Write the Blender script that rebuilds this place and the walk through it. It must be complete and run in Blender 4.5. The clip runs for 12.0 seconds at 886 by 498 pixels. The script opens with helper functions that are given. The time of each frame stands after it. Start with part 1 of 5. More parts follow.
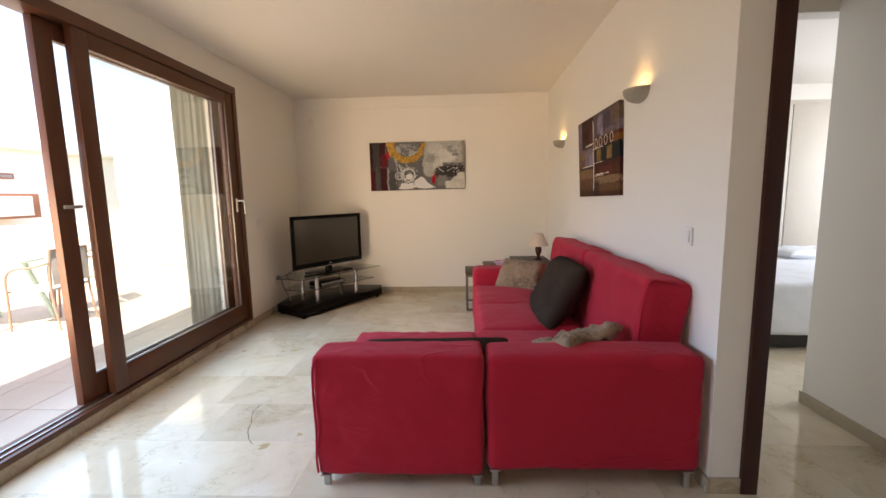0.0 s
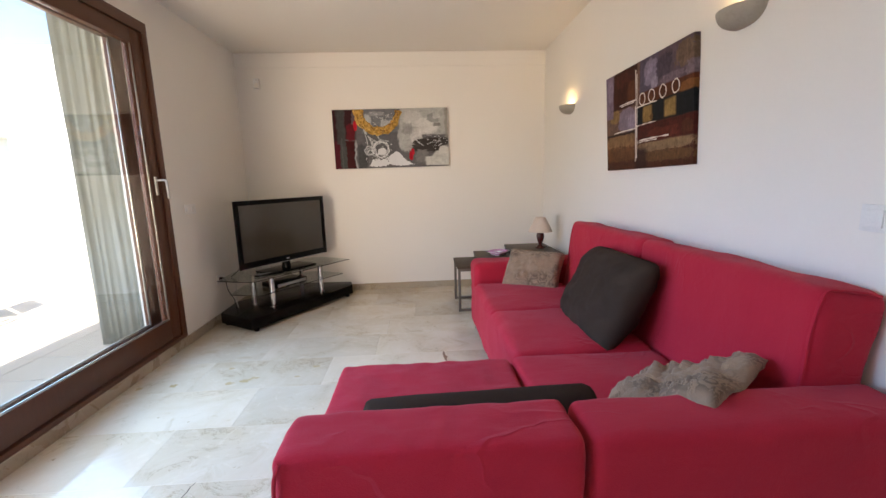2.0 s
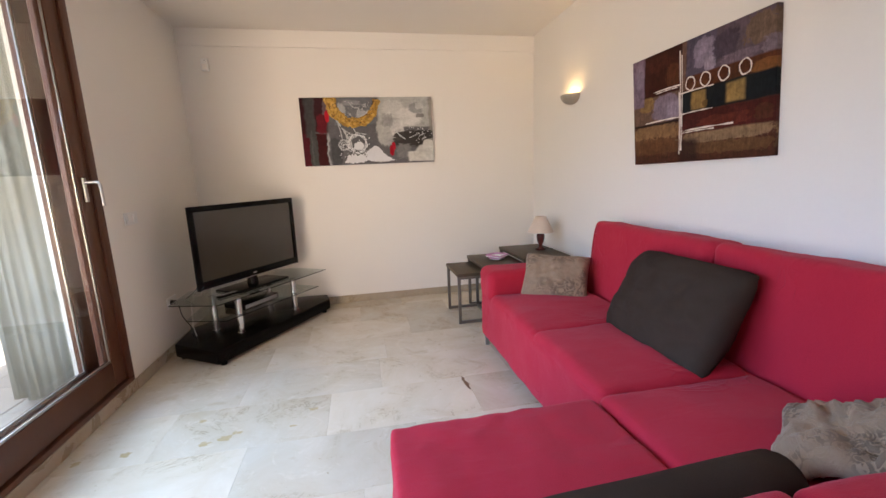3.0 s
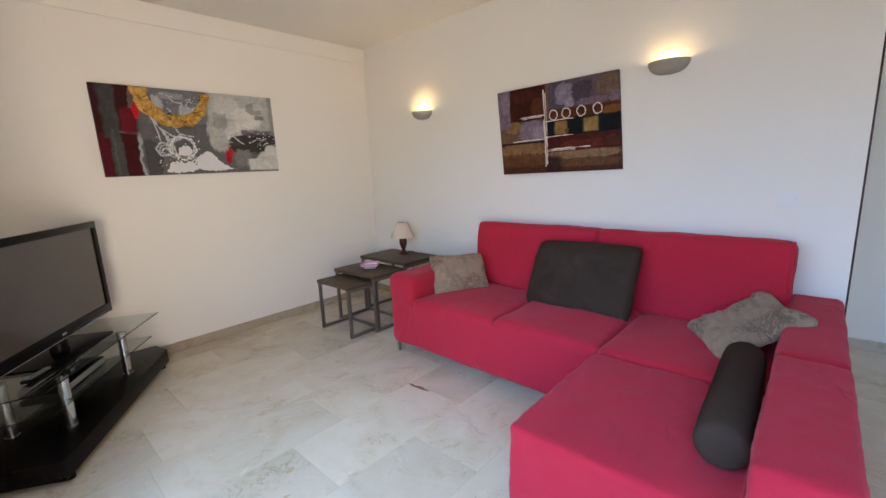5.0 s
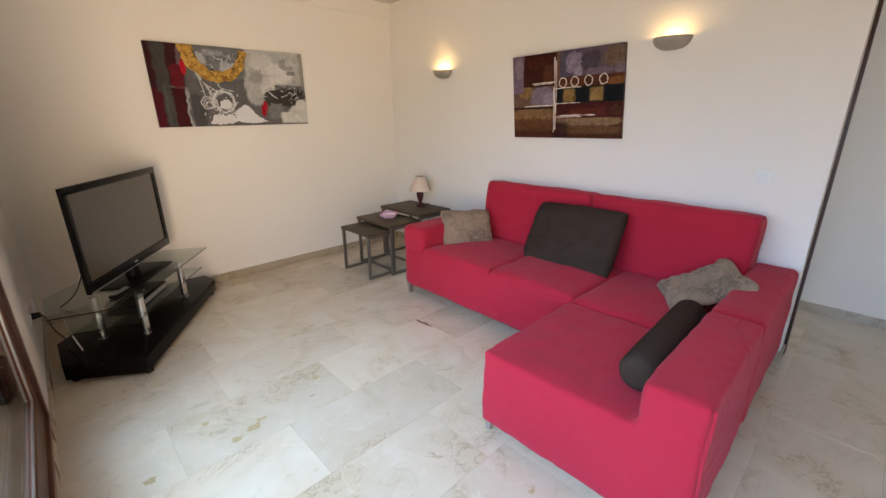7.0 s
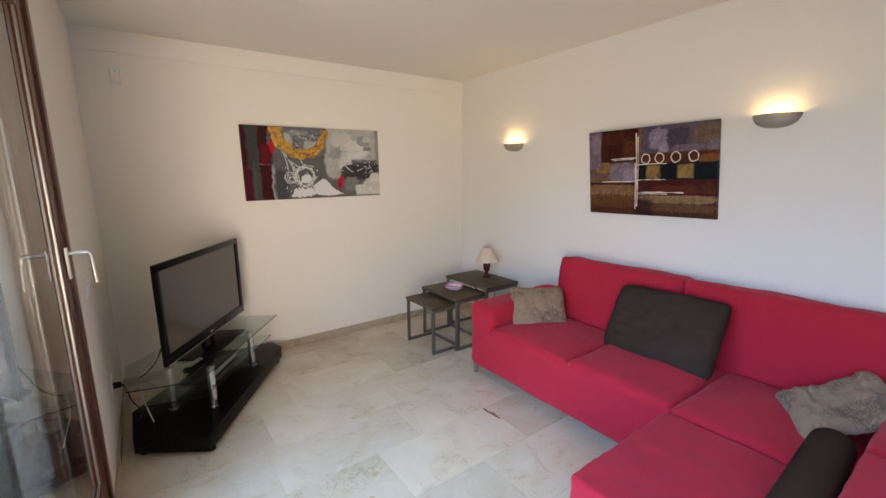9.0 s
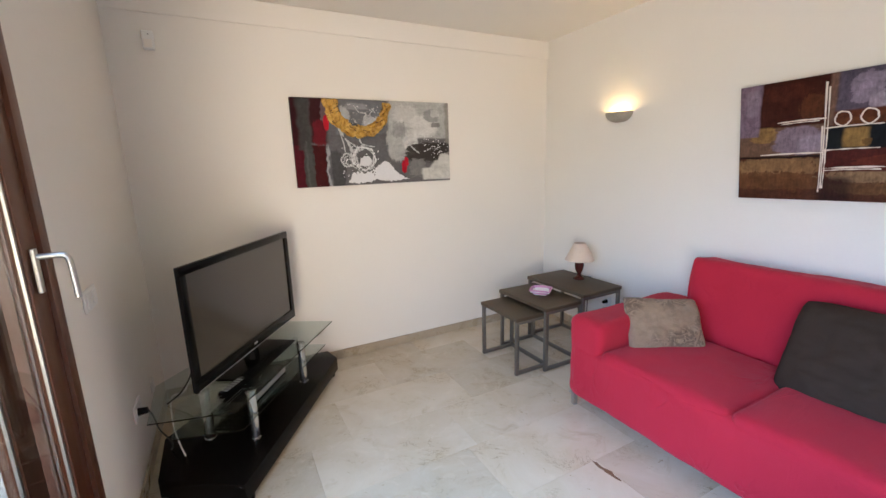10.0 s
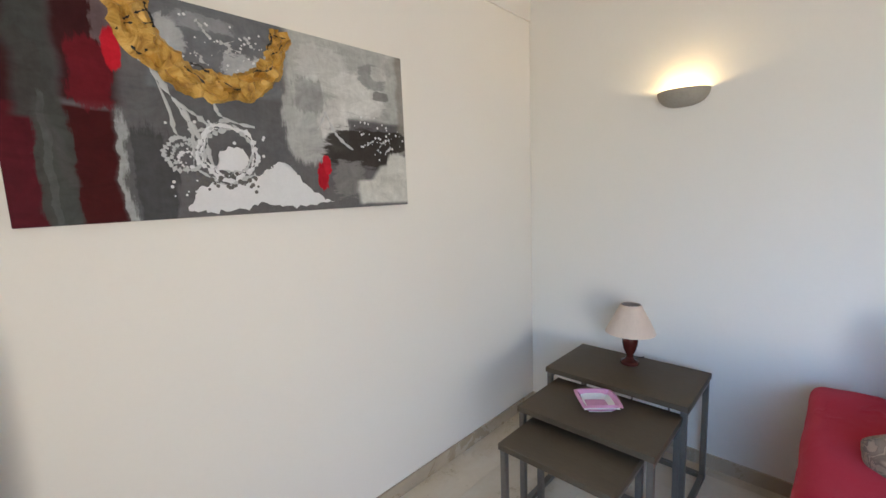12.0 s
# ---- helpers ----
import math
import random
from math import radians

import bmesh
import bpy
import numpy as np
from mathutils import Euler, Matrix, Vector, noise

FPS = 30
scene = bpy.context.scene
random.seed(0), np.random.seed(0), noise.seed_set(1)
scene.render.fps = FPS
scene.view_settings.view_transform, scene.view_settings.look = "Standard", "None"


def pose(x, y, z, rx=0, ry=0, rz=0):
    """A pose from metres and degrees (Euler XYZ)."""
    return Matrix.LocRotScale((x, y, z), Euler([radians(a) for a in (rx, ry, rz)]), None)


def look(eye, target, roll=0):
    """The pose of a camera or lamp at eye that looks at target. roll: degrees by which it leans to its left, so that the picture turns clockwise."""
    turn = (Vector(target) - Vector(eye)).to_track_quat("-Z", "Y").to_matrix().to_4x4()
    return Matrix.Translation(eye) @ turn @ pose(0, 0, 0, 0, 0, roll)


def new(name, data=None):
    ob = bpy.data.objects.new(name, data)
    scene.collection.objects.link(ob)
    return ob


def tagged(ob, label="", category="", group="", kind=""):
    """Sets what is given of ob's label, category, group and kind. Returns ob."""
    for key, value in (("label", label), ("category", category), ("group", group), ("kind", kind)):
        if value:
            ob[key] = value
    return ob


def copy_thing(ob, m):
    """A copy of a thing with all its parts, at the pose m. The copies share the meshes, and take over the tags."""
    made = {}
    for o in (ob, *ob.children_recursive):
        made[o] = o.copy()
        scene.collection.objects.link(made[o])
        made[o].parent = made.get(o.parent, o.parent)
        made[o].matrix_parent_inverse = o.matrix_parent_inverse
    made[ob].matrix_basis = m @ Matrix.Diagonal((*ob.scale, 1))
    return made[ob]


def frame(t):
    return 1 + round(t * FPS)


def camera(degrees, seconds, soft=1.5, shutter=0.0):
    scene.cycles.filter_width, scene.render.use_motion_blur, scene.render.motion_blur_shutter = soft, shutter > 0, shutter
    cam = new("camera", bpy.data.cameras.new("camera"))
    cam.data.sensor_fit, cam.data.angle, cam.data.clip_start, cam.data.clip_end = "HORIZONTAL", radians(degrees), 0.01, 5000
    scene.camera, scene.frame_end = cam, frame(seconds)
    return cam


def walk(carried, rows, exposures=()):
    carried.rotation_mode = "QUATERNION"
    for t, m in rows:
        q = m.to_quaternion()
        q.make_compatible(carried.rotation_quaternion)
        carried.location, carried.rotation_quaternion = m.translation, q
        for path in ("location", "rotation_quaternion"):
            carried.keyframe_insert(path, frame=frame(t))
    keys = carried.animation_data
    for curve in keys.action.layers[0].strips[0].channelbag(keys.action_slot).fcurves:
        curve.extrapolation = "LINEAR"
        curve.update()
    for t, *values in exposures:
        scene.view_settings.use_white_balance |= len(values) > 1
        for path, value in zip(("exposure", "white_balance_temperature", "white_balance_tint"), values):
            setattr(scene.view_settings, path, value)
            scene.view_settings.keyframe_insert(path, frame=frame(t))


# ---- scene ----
cam = camera(93.9, 12.0)
PATH = [
    (0, (0.146, 0.172, 1.312), (0.057, 2.154, 1.054), -1.1),
    (0.5, (0.181, 0.44, 1.26), (0.077, 2.418, 0.984), -1.4),
    (1, (0.165, 0.64, 1.229), (0.108, 2.618, 0.938), -1.5),
    (1.5, (0.045, 0.805, 1.23), (0.064, 2.78, 0.917), -1.5),
    (2, (-0.156, 1.001, 1.254), (-0.044, 2.97, 0.917), -1.6),
    (2.5, (-0.344, 1.234, 1.266), (-0.108, 3.187, 0.906), -1.6),
    (2.7, (-0.418, 1.349, 1.264), (-0.13, 3.296, 0.91), -1.8),
    (4.3, (-1.406, 1.947, 1.307), (-0.377, 3.604, 0.866), -3.4),
    (4.5, (-1.514, 2.006, 1.304), (-0.338, 3.571, 0.894), -3.3),
    (5, (-1.639, 2.028, 1.34), (-0.192, 3.355, 0.961), -2.5),
    (5.5, (-1.697, 1.974, 1.338), (-0.255, 3.208, 0.71), -1.1),
    (6, (-1.731, 1.86, 1.265), (-0.404, 3.06, 0.371), -0.1),
    (6.5, (-1.785, 1.747, 1.343), (-0.502, 3.015, 0.479), -0.4),
    (7, (-1.794, 1.705, 1.46), (-0.478, 3.08, 0.844), -0.5),
    (7.2, (-1.789, 1.692, 1.492), (-0.459, 3.094, 0.977), -0.6),
    (8.8, (-1.781, 1.785, 1.598), (-0.572, 3.342, 1.259), -0.4),
    (9, (-1.75, 1.896, 1.601), (-0.602, 3.493, 1.24), -0.6),
    (9.5, (-1.707, 2.217, 1.581), (-0.676, 3.887, 1.195), -1.1),
    (10, (-1.533, 2.559, 1.521), (-0.622, 4.294, 1.121), -1.7),
    (10.5, (-1.458, 2.966, 1.508), (-0.577, 4.725, 1.148), -2.0),
    (11, (-1.371, 3.452, 1.466), (-0.383, 5.166, 1.175), -2.0),
    (11.5, (-1.234, 3.894, 1.432), (-0.05, 5.483, 1.161), -1.9),
    (12, (-1.044, 4.287, 1.425), (0.383, 5.664, 1.167), -2.2),
]
EXPOSURES = [(0, 1.85, 7500, 24), (0.5, 1.85, 6500, 20), (1.0, 1.9, 6300, 20), (1.5, 1.95, 6300, 20), (2.5, 2.15, 6450, 25), (4.5, 2.15, 6100, 22), (5, 1.95, 6000, 19), (5.5, 2.0, 5950, 18), (6, 2.1, 6350, 21), (6.5, 2.06, 6700, 22),
             (7, 2.0, 6750, 21), (9, 2.0, 6200, 20), (10, 2.3, 5900, 19), (10.5, 2.4, 5750, 15), (11, 2.3, 5480, 13), (11.5, 2.24, 5480, 13), (12, 2.2, 5520, 15)]
walk(cam, [(t, look(eye, target, roll)) for t, eye, target, roll in PATH], EXPOSURES)

# ---- light ----
WALL_SLANT = math.atan2(0.082, 3.84)


def wall_x(y):
    """The inner face of the slightly slanted sofa wall."""
    return 1.208 + 0.082 * (y - 1.9) / 3.84


world = bpy.data.worlds.new("sky")
scene.world = world
world.use_nodes = True
wn = world.node_tree.nodes
wl = world.node_tree.links
sky = wn.new("ShaderNodeTexSky")
sky.sky_type = "NISHITA"
sky.sun_disc = False
sky.sun_elevation = radians(52)
sky.sun_rotation = radians(173)
wl.new(sky.outputs[0], wn["Background"].inputs[0])
wn["Background"].inputs[1].default_value = 0.15

sun_data = bpy.data.lights.new("sun", "SUN")
sun_data.energy, sun_data.angle, sun_data.color = 5.0, radians(0.5), (1.0, 0.95, 0.86)
sun = new("sun", sun_data)
sun.matrix_world = look((0.9, -6.1, 7.9), (0, 0, 0))

# the sky's light through the open terrace door
day = bpy.data.lights.new("door_daylight", "AREA")
day.shape, day.size, day.size_y, day.energy, day.color = "RECTANGLE", 3.2, 1.5, 15.5, (0.37, 0.65, 1.0)
day.spread = radians(104)
day_ob = new("door_daylight", day)
day_ob.matrix_world = look((-2.42, 2.6, 1.3), (0.1, 2.6, -1.25))
# added warm fill lamp: stands in for terrace bounce, brightens the end wall
glow = bpy.data.lights.new("terrace_fill", "AREA")
glow.shape, glow.size, glow.size_y, glow.energy, glow.color = "RECTANGLE", 1.25, 1.1, 5.4, (1.0, 0.82, 0.54)
glow.spread = radians(92)
glow_ob = new("terrace_fill", glow)
glow_ob.matrix_world = look((-2.60, 1.65, 0.9), (-0.9, 4.9, 1.6))


# sky light through an added, unseen bedroom window; also brightens the hall
bday = bpy.data.lights.new("bedroom_daylight", "AREA")
bday.shape, bday.size, bday.size_y, bday.energy, bday.color = "RECTANGLE", 1.4, 1.3, 26.0, (0.60, 0.80, 1.0)
bday_ob = new("bedroom_daylight", bday)
bday_ob.matrix_world = look((5.58, 3.95, 1.6), (3.0, 3.9, 0.9))


def lamp_point(name, place, watts, radius, colour):
    data = bpy.data.lights.new(name, "POINT")
    data.energy, data.shadow_soft_size, data.color = watts, radius, colour
    ob = new(name, data)
    ob.location = place
    return ob


# ---- materials ----
def node_mat(name, rough=0.6, metal=0.0, colour=(0.8, 0.8, 0.8)):
    m = bpy.data.materials.new(name)
    m.use_nodes = True
    b = m.node_tree.nodes["Principled BSDF"]
    b.inputs["Base Color"].default_value = (*colour, 1)
    b.inputs["Roughness"].default_value = rough
    b.inputs["Metallic"].default_value = metal
    return m, m.node_tree.nodes, m.node_tree.links, b


def coords(n, l, scale=(1, 1, 1), kind="Object"):
    c = n.new("ShaderNodeTexCoord")
    mp = n.new("ShaderNodeMapping")
    mp.inputs["Scale"].default_value = scale
    l.new(c.outputs[kind], mp.inputs[0])
    return mp.outputs[0]


def noise_node(n, l, vec, scale, detail=4, rough=0.55, distort=0.0):
    t = n.new("ShaderNodeTexNoise")
    t.inputs["Scale"].default_value, t.inputs["Detail"].default_value = scale, detail
    t.inputs["Roughness"].default_value, t.inputs["Distortion"].default_value = rough, distort
    if vec is not None:
        l.new(vec, t.inputs["Vector"])
    return t.outputs["Fac"]


def ramp(n, l, fac, *stops):
    r = n.new("ShaderNodeValToRGB")
    e = r.color_ramp.elements
    while len(e) < len(stops):
        e.new(0.5)
    for k, (p, c) in enumerate(stops):
        e[k].position = p
        e[k].color = (*c, 1) if len(c) == 3 else c
    l.new(fac, r.inputs[0])
    return r.outputs[0]


def mixc(n, l, fac, a, b, mode="MIX"):
    m = n.new("ShaderNodeMix")
    m.data_type, m.blend_type = "RGBA", mode
    for sock, v in ((m.inputs[0], fac), (m.inputs[6], a), (m.inputs[7], b)):
        if isinstance(v, (int, float)):
            sock.default_value = v
        elif isinstance(v, tuple):
            sock.default_value = (*v, 1)
        else:
            l.new(v, sock)
    return m.outputs[2]


def bump(n, l, b, height, strength=0.2, dist=0.002):
    k = n.new("ShaderNodeBump")
    k.inputs["Strength"].default_value, k.inputs["Distance"].default_value = strength, dist
    l.new(height, k.inputs["Height"])
    l.new(k.outputs[0], b.inputs["Normal"])


def two_scale(name, a, b2, scale, rough, metal=0.0, fine=60, bump_s=0.15, bump_d=0.001, stretch=(1, 1, 1), rough_var=0.08, spec=0.4, speck=0.55):
    """A surface of two close tones, uneven gloss and a fine relief."""
    m, n, l, b = node_mat(name, rough, metal)
    v = coords(n, l, stretch)
    big = noise_node(n, l, v, scale)
    small = noise_node(n, l, v, fine, 3)
    c = mixc(n, l, big, a, b2)
    d = tuple(x * 0.86 for x in a)
    b.inputs["Specular IOR Level"].default_value = spec
    c = mixc(n, l, ramp(n, l, small, (0.45, (0, 0, 0)), (0.75, (speck, speck, speck))), c, d)
    l.new(c, b.inputs["Base Color"])
    r = n.new("ShaderNodeMapRange")
    r.inputs[3].default_value, r.inputs[4].default_value = max(0.02, rough - rough_var), min(1, rough + rough_var)
    l.new(big, r.inputs[0])
    l.new(r.outputs[0], b.inputs["Roughness"])
    bump(n, l, b, small, bump_s, bump_d)
    return m


M_WALL = two_scale("plaster_white", (0.82, 0.785, 0.725), (0.795, 0.758, 0.695), 1.6, 0.75, fine=60, bump_s=0.015, bump_d=0.001, speck=0.08)
M_CEIL = two_scale("ceiling_white", (0.80, 0.755, 0.685), (0.775, 0.73, 0.66), 1.2, 0.8, fine=60, bump_s=0.015, bump_d=0.001, speck=0.08)
M_WOOD = two_scale("brown_frame", (0.085, 0.027, 0.012), (0.125, 0.045, 0.020), 3.0, 0.38, fine=30, stretch=(14, 14, 1), bump_s=0.08)
M_JAMB = two_scale("dark_brown_wood", (0.036, 0.008, 0.004), (0.055, 0.014, 0.008), 3.0, 0.4, fine=30, stretch=(14, 14, 1), bump_s=0.08)
M_BLACKLAM = two_scale("black_laminate", (0.0035, 0.0026, 0.0020), (0.006, 0.0045, 0.0035), 4, 0.22, fine=80, bump_s=0.04, spec=0.10)
M_BLACKPL = two_scale("black_plastic", (0.0025, 0.0025, 0.0025), (0.0045, 0.0045, 0.0045), 5, 0.2, fine=200, bump_s=0.03, spec=0.12)
M_CABLE = two_scale("cable_black", (0.015, 0.015, 0.015), (0.025, 0.025, 0.025), 5, 0.5, fine=200, bump_s=0.03)
M_CABLEW = two_scale("cable_white", (0.62, 0.60, 0.56), (0.55, 0.53, 0.5), 5, 0.5, fine=200, bump_s=0.03)
M_WHITEPL = two_scale("white_plastic", (0.80, 0.79, 0.76), (0.76, 0.75, 0.72), 6, 0.35, fine=150, bump_s=0.03)
M_SOCK = two_scale("socket_grey", (0.30, 0.30, 0.29), (0.25, 0.25, 0.24), 6, 0.45, fine=150, bump_s=0.03)
M_CHROME = two_scale("brushed_chrome", (0.62, 0.61, 0.59), (0.5, 0.49, 0.48), 8, 0.18, 1.0, fine=200, bump_s=0.03, rough_var=0.06)
M_ALU = two_scale("matt_aluminium", (0.55, 0.55, 0.54), (0.45, 0.45, 0.44), 8, 0.36, 1.0, fine=200, bump_s=0.03)
M_TABTOP = two_scale("grey_brown_table_top", (0.066, 0.046, 0.026), (0.094, 0.068, 0.040), 5, 0.55, fine=25, stretch=(8, 1, 8), bump_s=0.1)
M_TABLEG = two_scale("grey_steel_tube", (0.15, 0.135, 0.115), (0.21, 0.185, 0.155), 9, 0.42, 0.6, fine=120, bump_s=0.06)
M_LAMPWOOD = two_scale("dark_red_turned_wood", (0.055, 0.010, 0.008), (0.09, 0.02, 0.014), 12, 0.22, fine=40, stretch=(6, 6, 1), bump_s=0.04)
M_SCONCE = two_scale("sconce_grey_plaster", (0.33, 0.30, 0.25), (0.38, 0.35, 0.29), 8, 0.7, fine=80, bump_s=0.15)
M_PINK = two_scale("pink_glaze", (0.60, 0.27, 0.46), (0.68, 0.38, 0.55), 14, 0.16, fine=150, bump_s=0.04)
M_CHARCOAL = two_scale("dark_brown_fabric", (0.040, 0.026, 0.019), (0.054, 0.037, 0.028), 5, 0.95, fine=350, bump_s=0.3, bump_d=0.001, spec=0.05)
M_RENDER = two_scale("outside_render", (0.84, 0.82, 0.78), (0.79, 0.77, 0.73), 1.0, 0.85, fine=30, bump_s=0.2, bump_d=0.004)
# upright pale and dark streaks in the colour stand in for pane reflections
M_PILLAR = two_scale("grey_green_reflection_streaks", (0.36, 0.37, 0.33), (0.15, 0.15, 0.135), 1.4, 0.8, fine=40, stretch=(9, 9, 0.12), bump_s=0.2, bump_d=0.004)
M_TERRA = two_scale("terrace_tile", (0.54, 0.48, 0.40), (0.49, 0.43, 0.35), 2.0, 0.6, fine=35, bump_s=0.15, bump_d=0.002)
M_BROWNWALL = two_scale("red_brown_render", (0.33, 0.15, 0.09), (0.28, 0.12, 0.07), 1.0, 0.8, fine=20, bump_s=0.2)
M_RATTAN = two_scale("brown_chair_frame", (0.26, 0.18, 0.13), (0.20, 0.135, 0.10), 20, 0.5, fine=90, bump_s=0.2)
M_SEATGREY = two_scale("grey_mesh_seat", (0.33, 0.34, 0.32), (0.28, 0.29, 0.27), 20, 0.7, fine=300, bump_s=0.3)
M_MINT = two_scale("pale_green_plastic", (0.42, 0.56, 0.47), (0.38, 0.51, 0.43), 10, 0.45, fine=120, bump_s=0.05)
M_BEDWHITE = two_scale("white_bedspread", (0.74, 0.75, 0.77), (0.68, 0.69, 0.72), 4, 0.9, fine=60, bump_s=0.3, bump_d=0.004)
M_DARK = two_scale("dark_bed_base", (0.03, 0.026, 0.024), (0.045, 0.04, 0.035), 5, 0.8, fine=60)
M_CURTAIN = two_scale("cream_wardrobe", (0.50, 0.44, 0.36), (0.46, 0.40, 0.33), 3, 0.6, fine=50)
M_CRACK = two_scale("dark_crack", (0.06, 0.045, 0.03), (0.10, 0.075, 0.05), 30, 0.8, fine=200)
M_CHIP = two_scale("brown_tile_stain", (0.13, 0.065, 0.025), (0.22, 0.12, 0.055), 40, 0.35, fine=200)
M_STAIN = two_scale("honey_marble_fill", (0.42, 0.30, 0.14), (0.52, 0.42, 0.26), 25, 0.2, fine=120, bump_s=0.05)
M_CANVAS = two_scale("canvas_edge", (0.10, 0.095, 0.09), (0.16, 0.15, 0.14), 20, 0.8, fine=300, bump_s=0.3)
M_GROUT = two_scale("joint_beige", (0.36, 0.31, 0.24), (0.30, 0.26, 0.20), 5, 0.6, fine=80)
M_GROUND = two_scale("far_ground", (0.32, 0.27, 0.20), (0.22, 0.22, 0.14), 0.05, 0.9, fine=1)


def marble(name, base, warm, vein, rough):
    """Polished cream marble: each slab has its own clouding, warm patches and thin veins."""
    m, n, l, b = node_mat(name, rough)
    c = n.new("ShaderNodeTexCoord")
    info = n.new("ShaderNodeObjectInfo")
    wn2 = n.new("ShaderNodeTexWhiteNoise")
    wn2.noise_dimensions = "1D"
    l.new(info.outputs["Random"], wn2.inputs["W"])
    sc = n.new("ShaderNodeVectorMath")
    sc.operation = "SCALE"
    sc.inputs["Scale"].default_value = 40
    l.new(wn2.outputs["Color"], sc.inputs[0])
    add = n.new("ShaderNodeVectorMath")
    add.operation = "ADD"
    l.new(c.outputs["Object"], add.inputs[0])
    l.new(sc.outputs[0], add.inputs[1])
    v = add.outputs[0]
    cloud = noise_node(n, l, v, 2.6, 6, 0.6, 0.6)
    patch = noise_node(n, l, v, 5.0, 7, 0.65, 1.0)
    fine = noise_node(n, l, v, 38, 4)
    col = mixc(n, l, ramp(n, l, cloud, (0.35, (0, 0, 0)), (0.7, (1, 1, 1))), base, warm)
    tone = n.new("ShaderNodeMapRange")
    tone.inputs[3].default_value, tone.inputs[4].default_value = 0.89, 1.08
    l.new(info.outputs["Random"], tone.inputs[0])
    tint = n.new("ShaderNodeCombineColor")
    for k in range(3):
        l.new(tone.outputs[0], tint.inputs[k])
    col = mixc(n, l, 1.0, col, tint.outputs[0], "MULTIPLY")
    col = mixc(n, l, ramp(n, l, patch, (0.58, (0, 0, 0)), (0.80, (0.55, 0.55, 0.55))), col, vein)
    wv = noise_node(n, l, v, 3.2, 8, 0.7, 2.2)
    line = ramp(n, l, wv, (0.485, (0, 0, 0)), (0.5, (0.6, 0.6, 0.6)), (0.515, (0, 0, 0)))
    brk = ramp(n, l, cloud, (0.52, (0, 0, 0)), (0.62, (1, 1, 1)))
    both = mixc(n, l, 1.0, line, brk, "MULTIPLY")
    col = mixc(n, l, both, col, tuple(x * 0.55 for x in vein))
    fleck = noise_node(n, l, v, 11, 5, 0.75, 0.8)
    col = mixc(n, l, ramp(n, l, fleck, (0.66, (0, 0, 0)), (0.72, (0.8, 0.8, 0.8))), col, tuple(x * 0.8 for x in vein))
    pale = noise_node(n, l, v, 7, 6, 0.7, 1.5)
    col = mixc(n, l, ramp(n, l, pale, (0.56, (0, 0, 0)), (0.72, (0.35, 0.35, 0.35))), col, tuple(min(1, x * 1.18) for x in base))
    l.new(col, b.inputs["Base Color"])
    r = n.new("ShaderNodeMapRange")
    b.inputs["Specular IOR Level"].default_value = 0.7
    r.inputs[3].default_value, r.inputs[4].default_value = rough * 0.7, rough * 1.6
    l.new(patch, r.inputs[0])
    l.new(r.outputs[0], b.inputs["Roughness"])
    bump(n, l, b, fine, 0.03, 0.001)
    return m


M_MARBLE = marble("cream_marble", (0.66, 0.575, 0.44), (0.56, 0.455, 0.31), (0.38, 0.27, 0.14), 0.055)
M_SKIRT = marble("beige_marble_skirting", (0.46, 0.385, 0.28), (0.39, 0.315, 0.215), (0.27, 0.20, 0.12), 0.25)


def red_fabric():
    m, n, l, b = node_mat("red_stretch_slipcover", 0.9)
    b.inputs["Specular IOR Level"].default_value = 0.12
    v = coords(n, l)
    big = noise_node(n, l, v, 2.5, 3)
    weave = n.new("ShaderNodeTexVoronoi")
    weave.inputs["Scale"].default_value = 330
    l.new(v, weave.inputs["Vector"])
    fold = noise_node(n, l, coords(n, l, (3, 9, 3)), 2.2, 3, 0.5, 0.8)
    c = mixc(n, l, big, (0.48, 0.023, 0.045), (0.41, 0.017, 0.035))
    c = mixc(n, l, ramp(n, l, weave.outputs["Distance"], (0.0, (0.35, 0.35, 0.35)), (0.6, (0, 0, 0))), c, (0.31, 0.011, 0.021))
    l.new(c, b.inputs["Base Color"])
    b.inputs["Sheen Weight"].default_value = 0.16
    b.inputs["Sheen Roughness"].default_value = 0.5
    b.inputs["Sheen Tint"].default_value = (1, 0.55, 0.6, 1)
    line = noise_node(n, l, coords(n, l, (1.0, 2.2, 1.6)), 3.4, 2, 0.45, 0.6)
    crease = ramp(n, l, line, (0.47, (0, 0, 0)), (0.50, (1, 1, 1)), (0.545, (0, 0, 0)))
    where = ramp(n, l, noise_node(n, l, v, 2.1, 2), (0.50, (0, 0, 0)), (0.62, (1, 1, 1)))
    folds = mixc(n, l, 0.55, fold, mixc(n, l, 1.0, crease, where, "MULTIPLY"))
    mul = n.new("ShaderNodeMath")
    mul.operation = "MULTIPLY_ADD"
    mul.inputs[1].default_value = 9.0
    l.new(folds, mul.inputs[0])
    l.new(weave.outputs["Distance"], mul.inputs[2])
    bump(n, l, b, mul.outputs[0], 0.45, 0.0018)
    return m


M_RED = red_fabric()


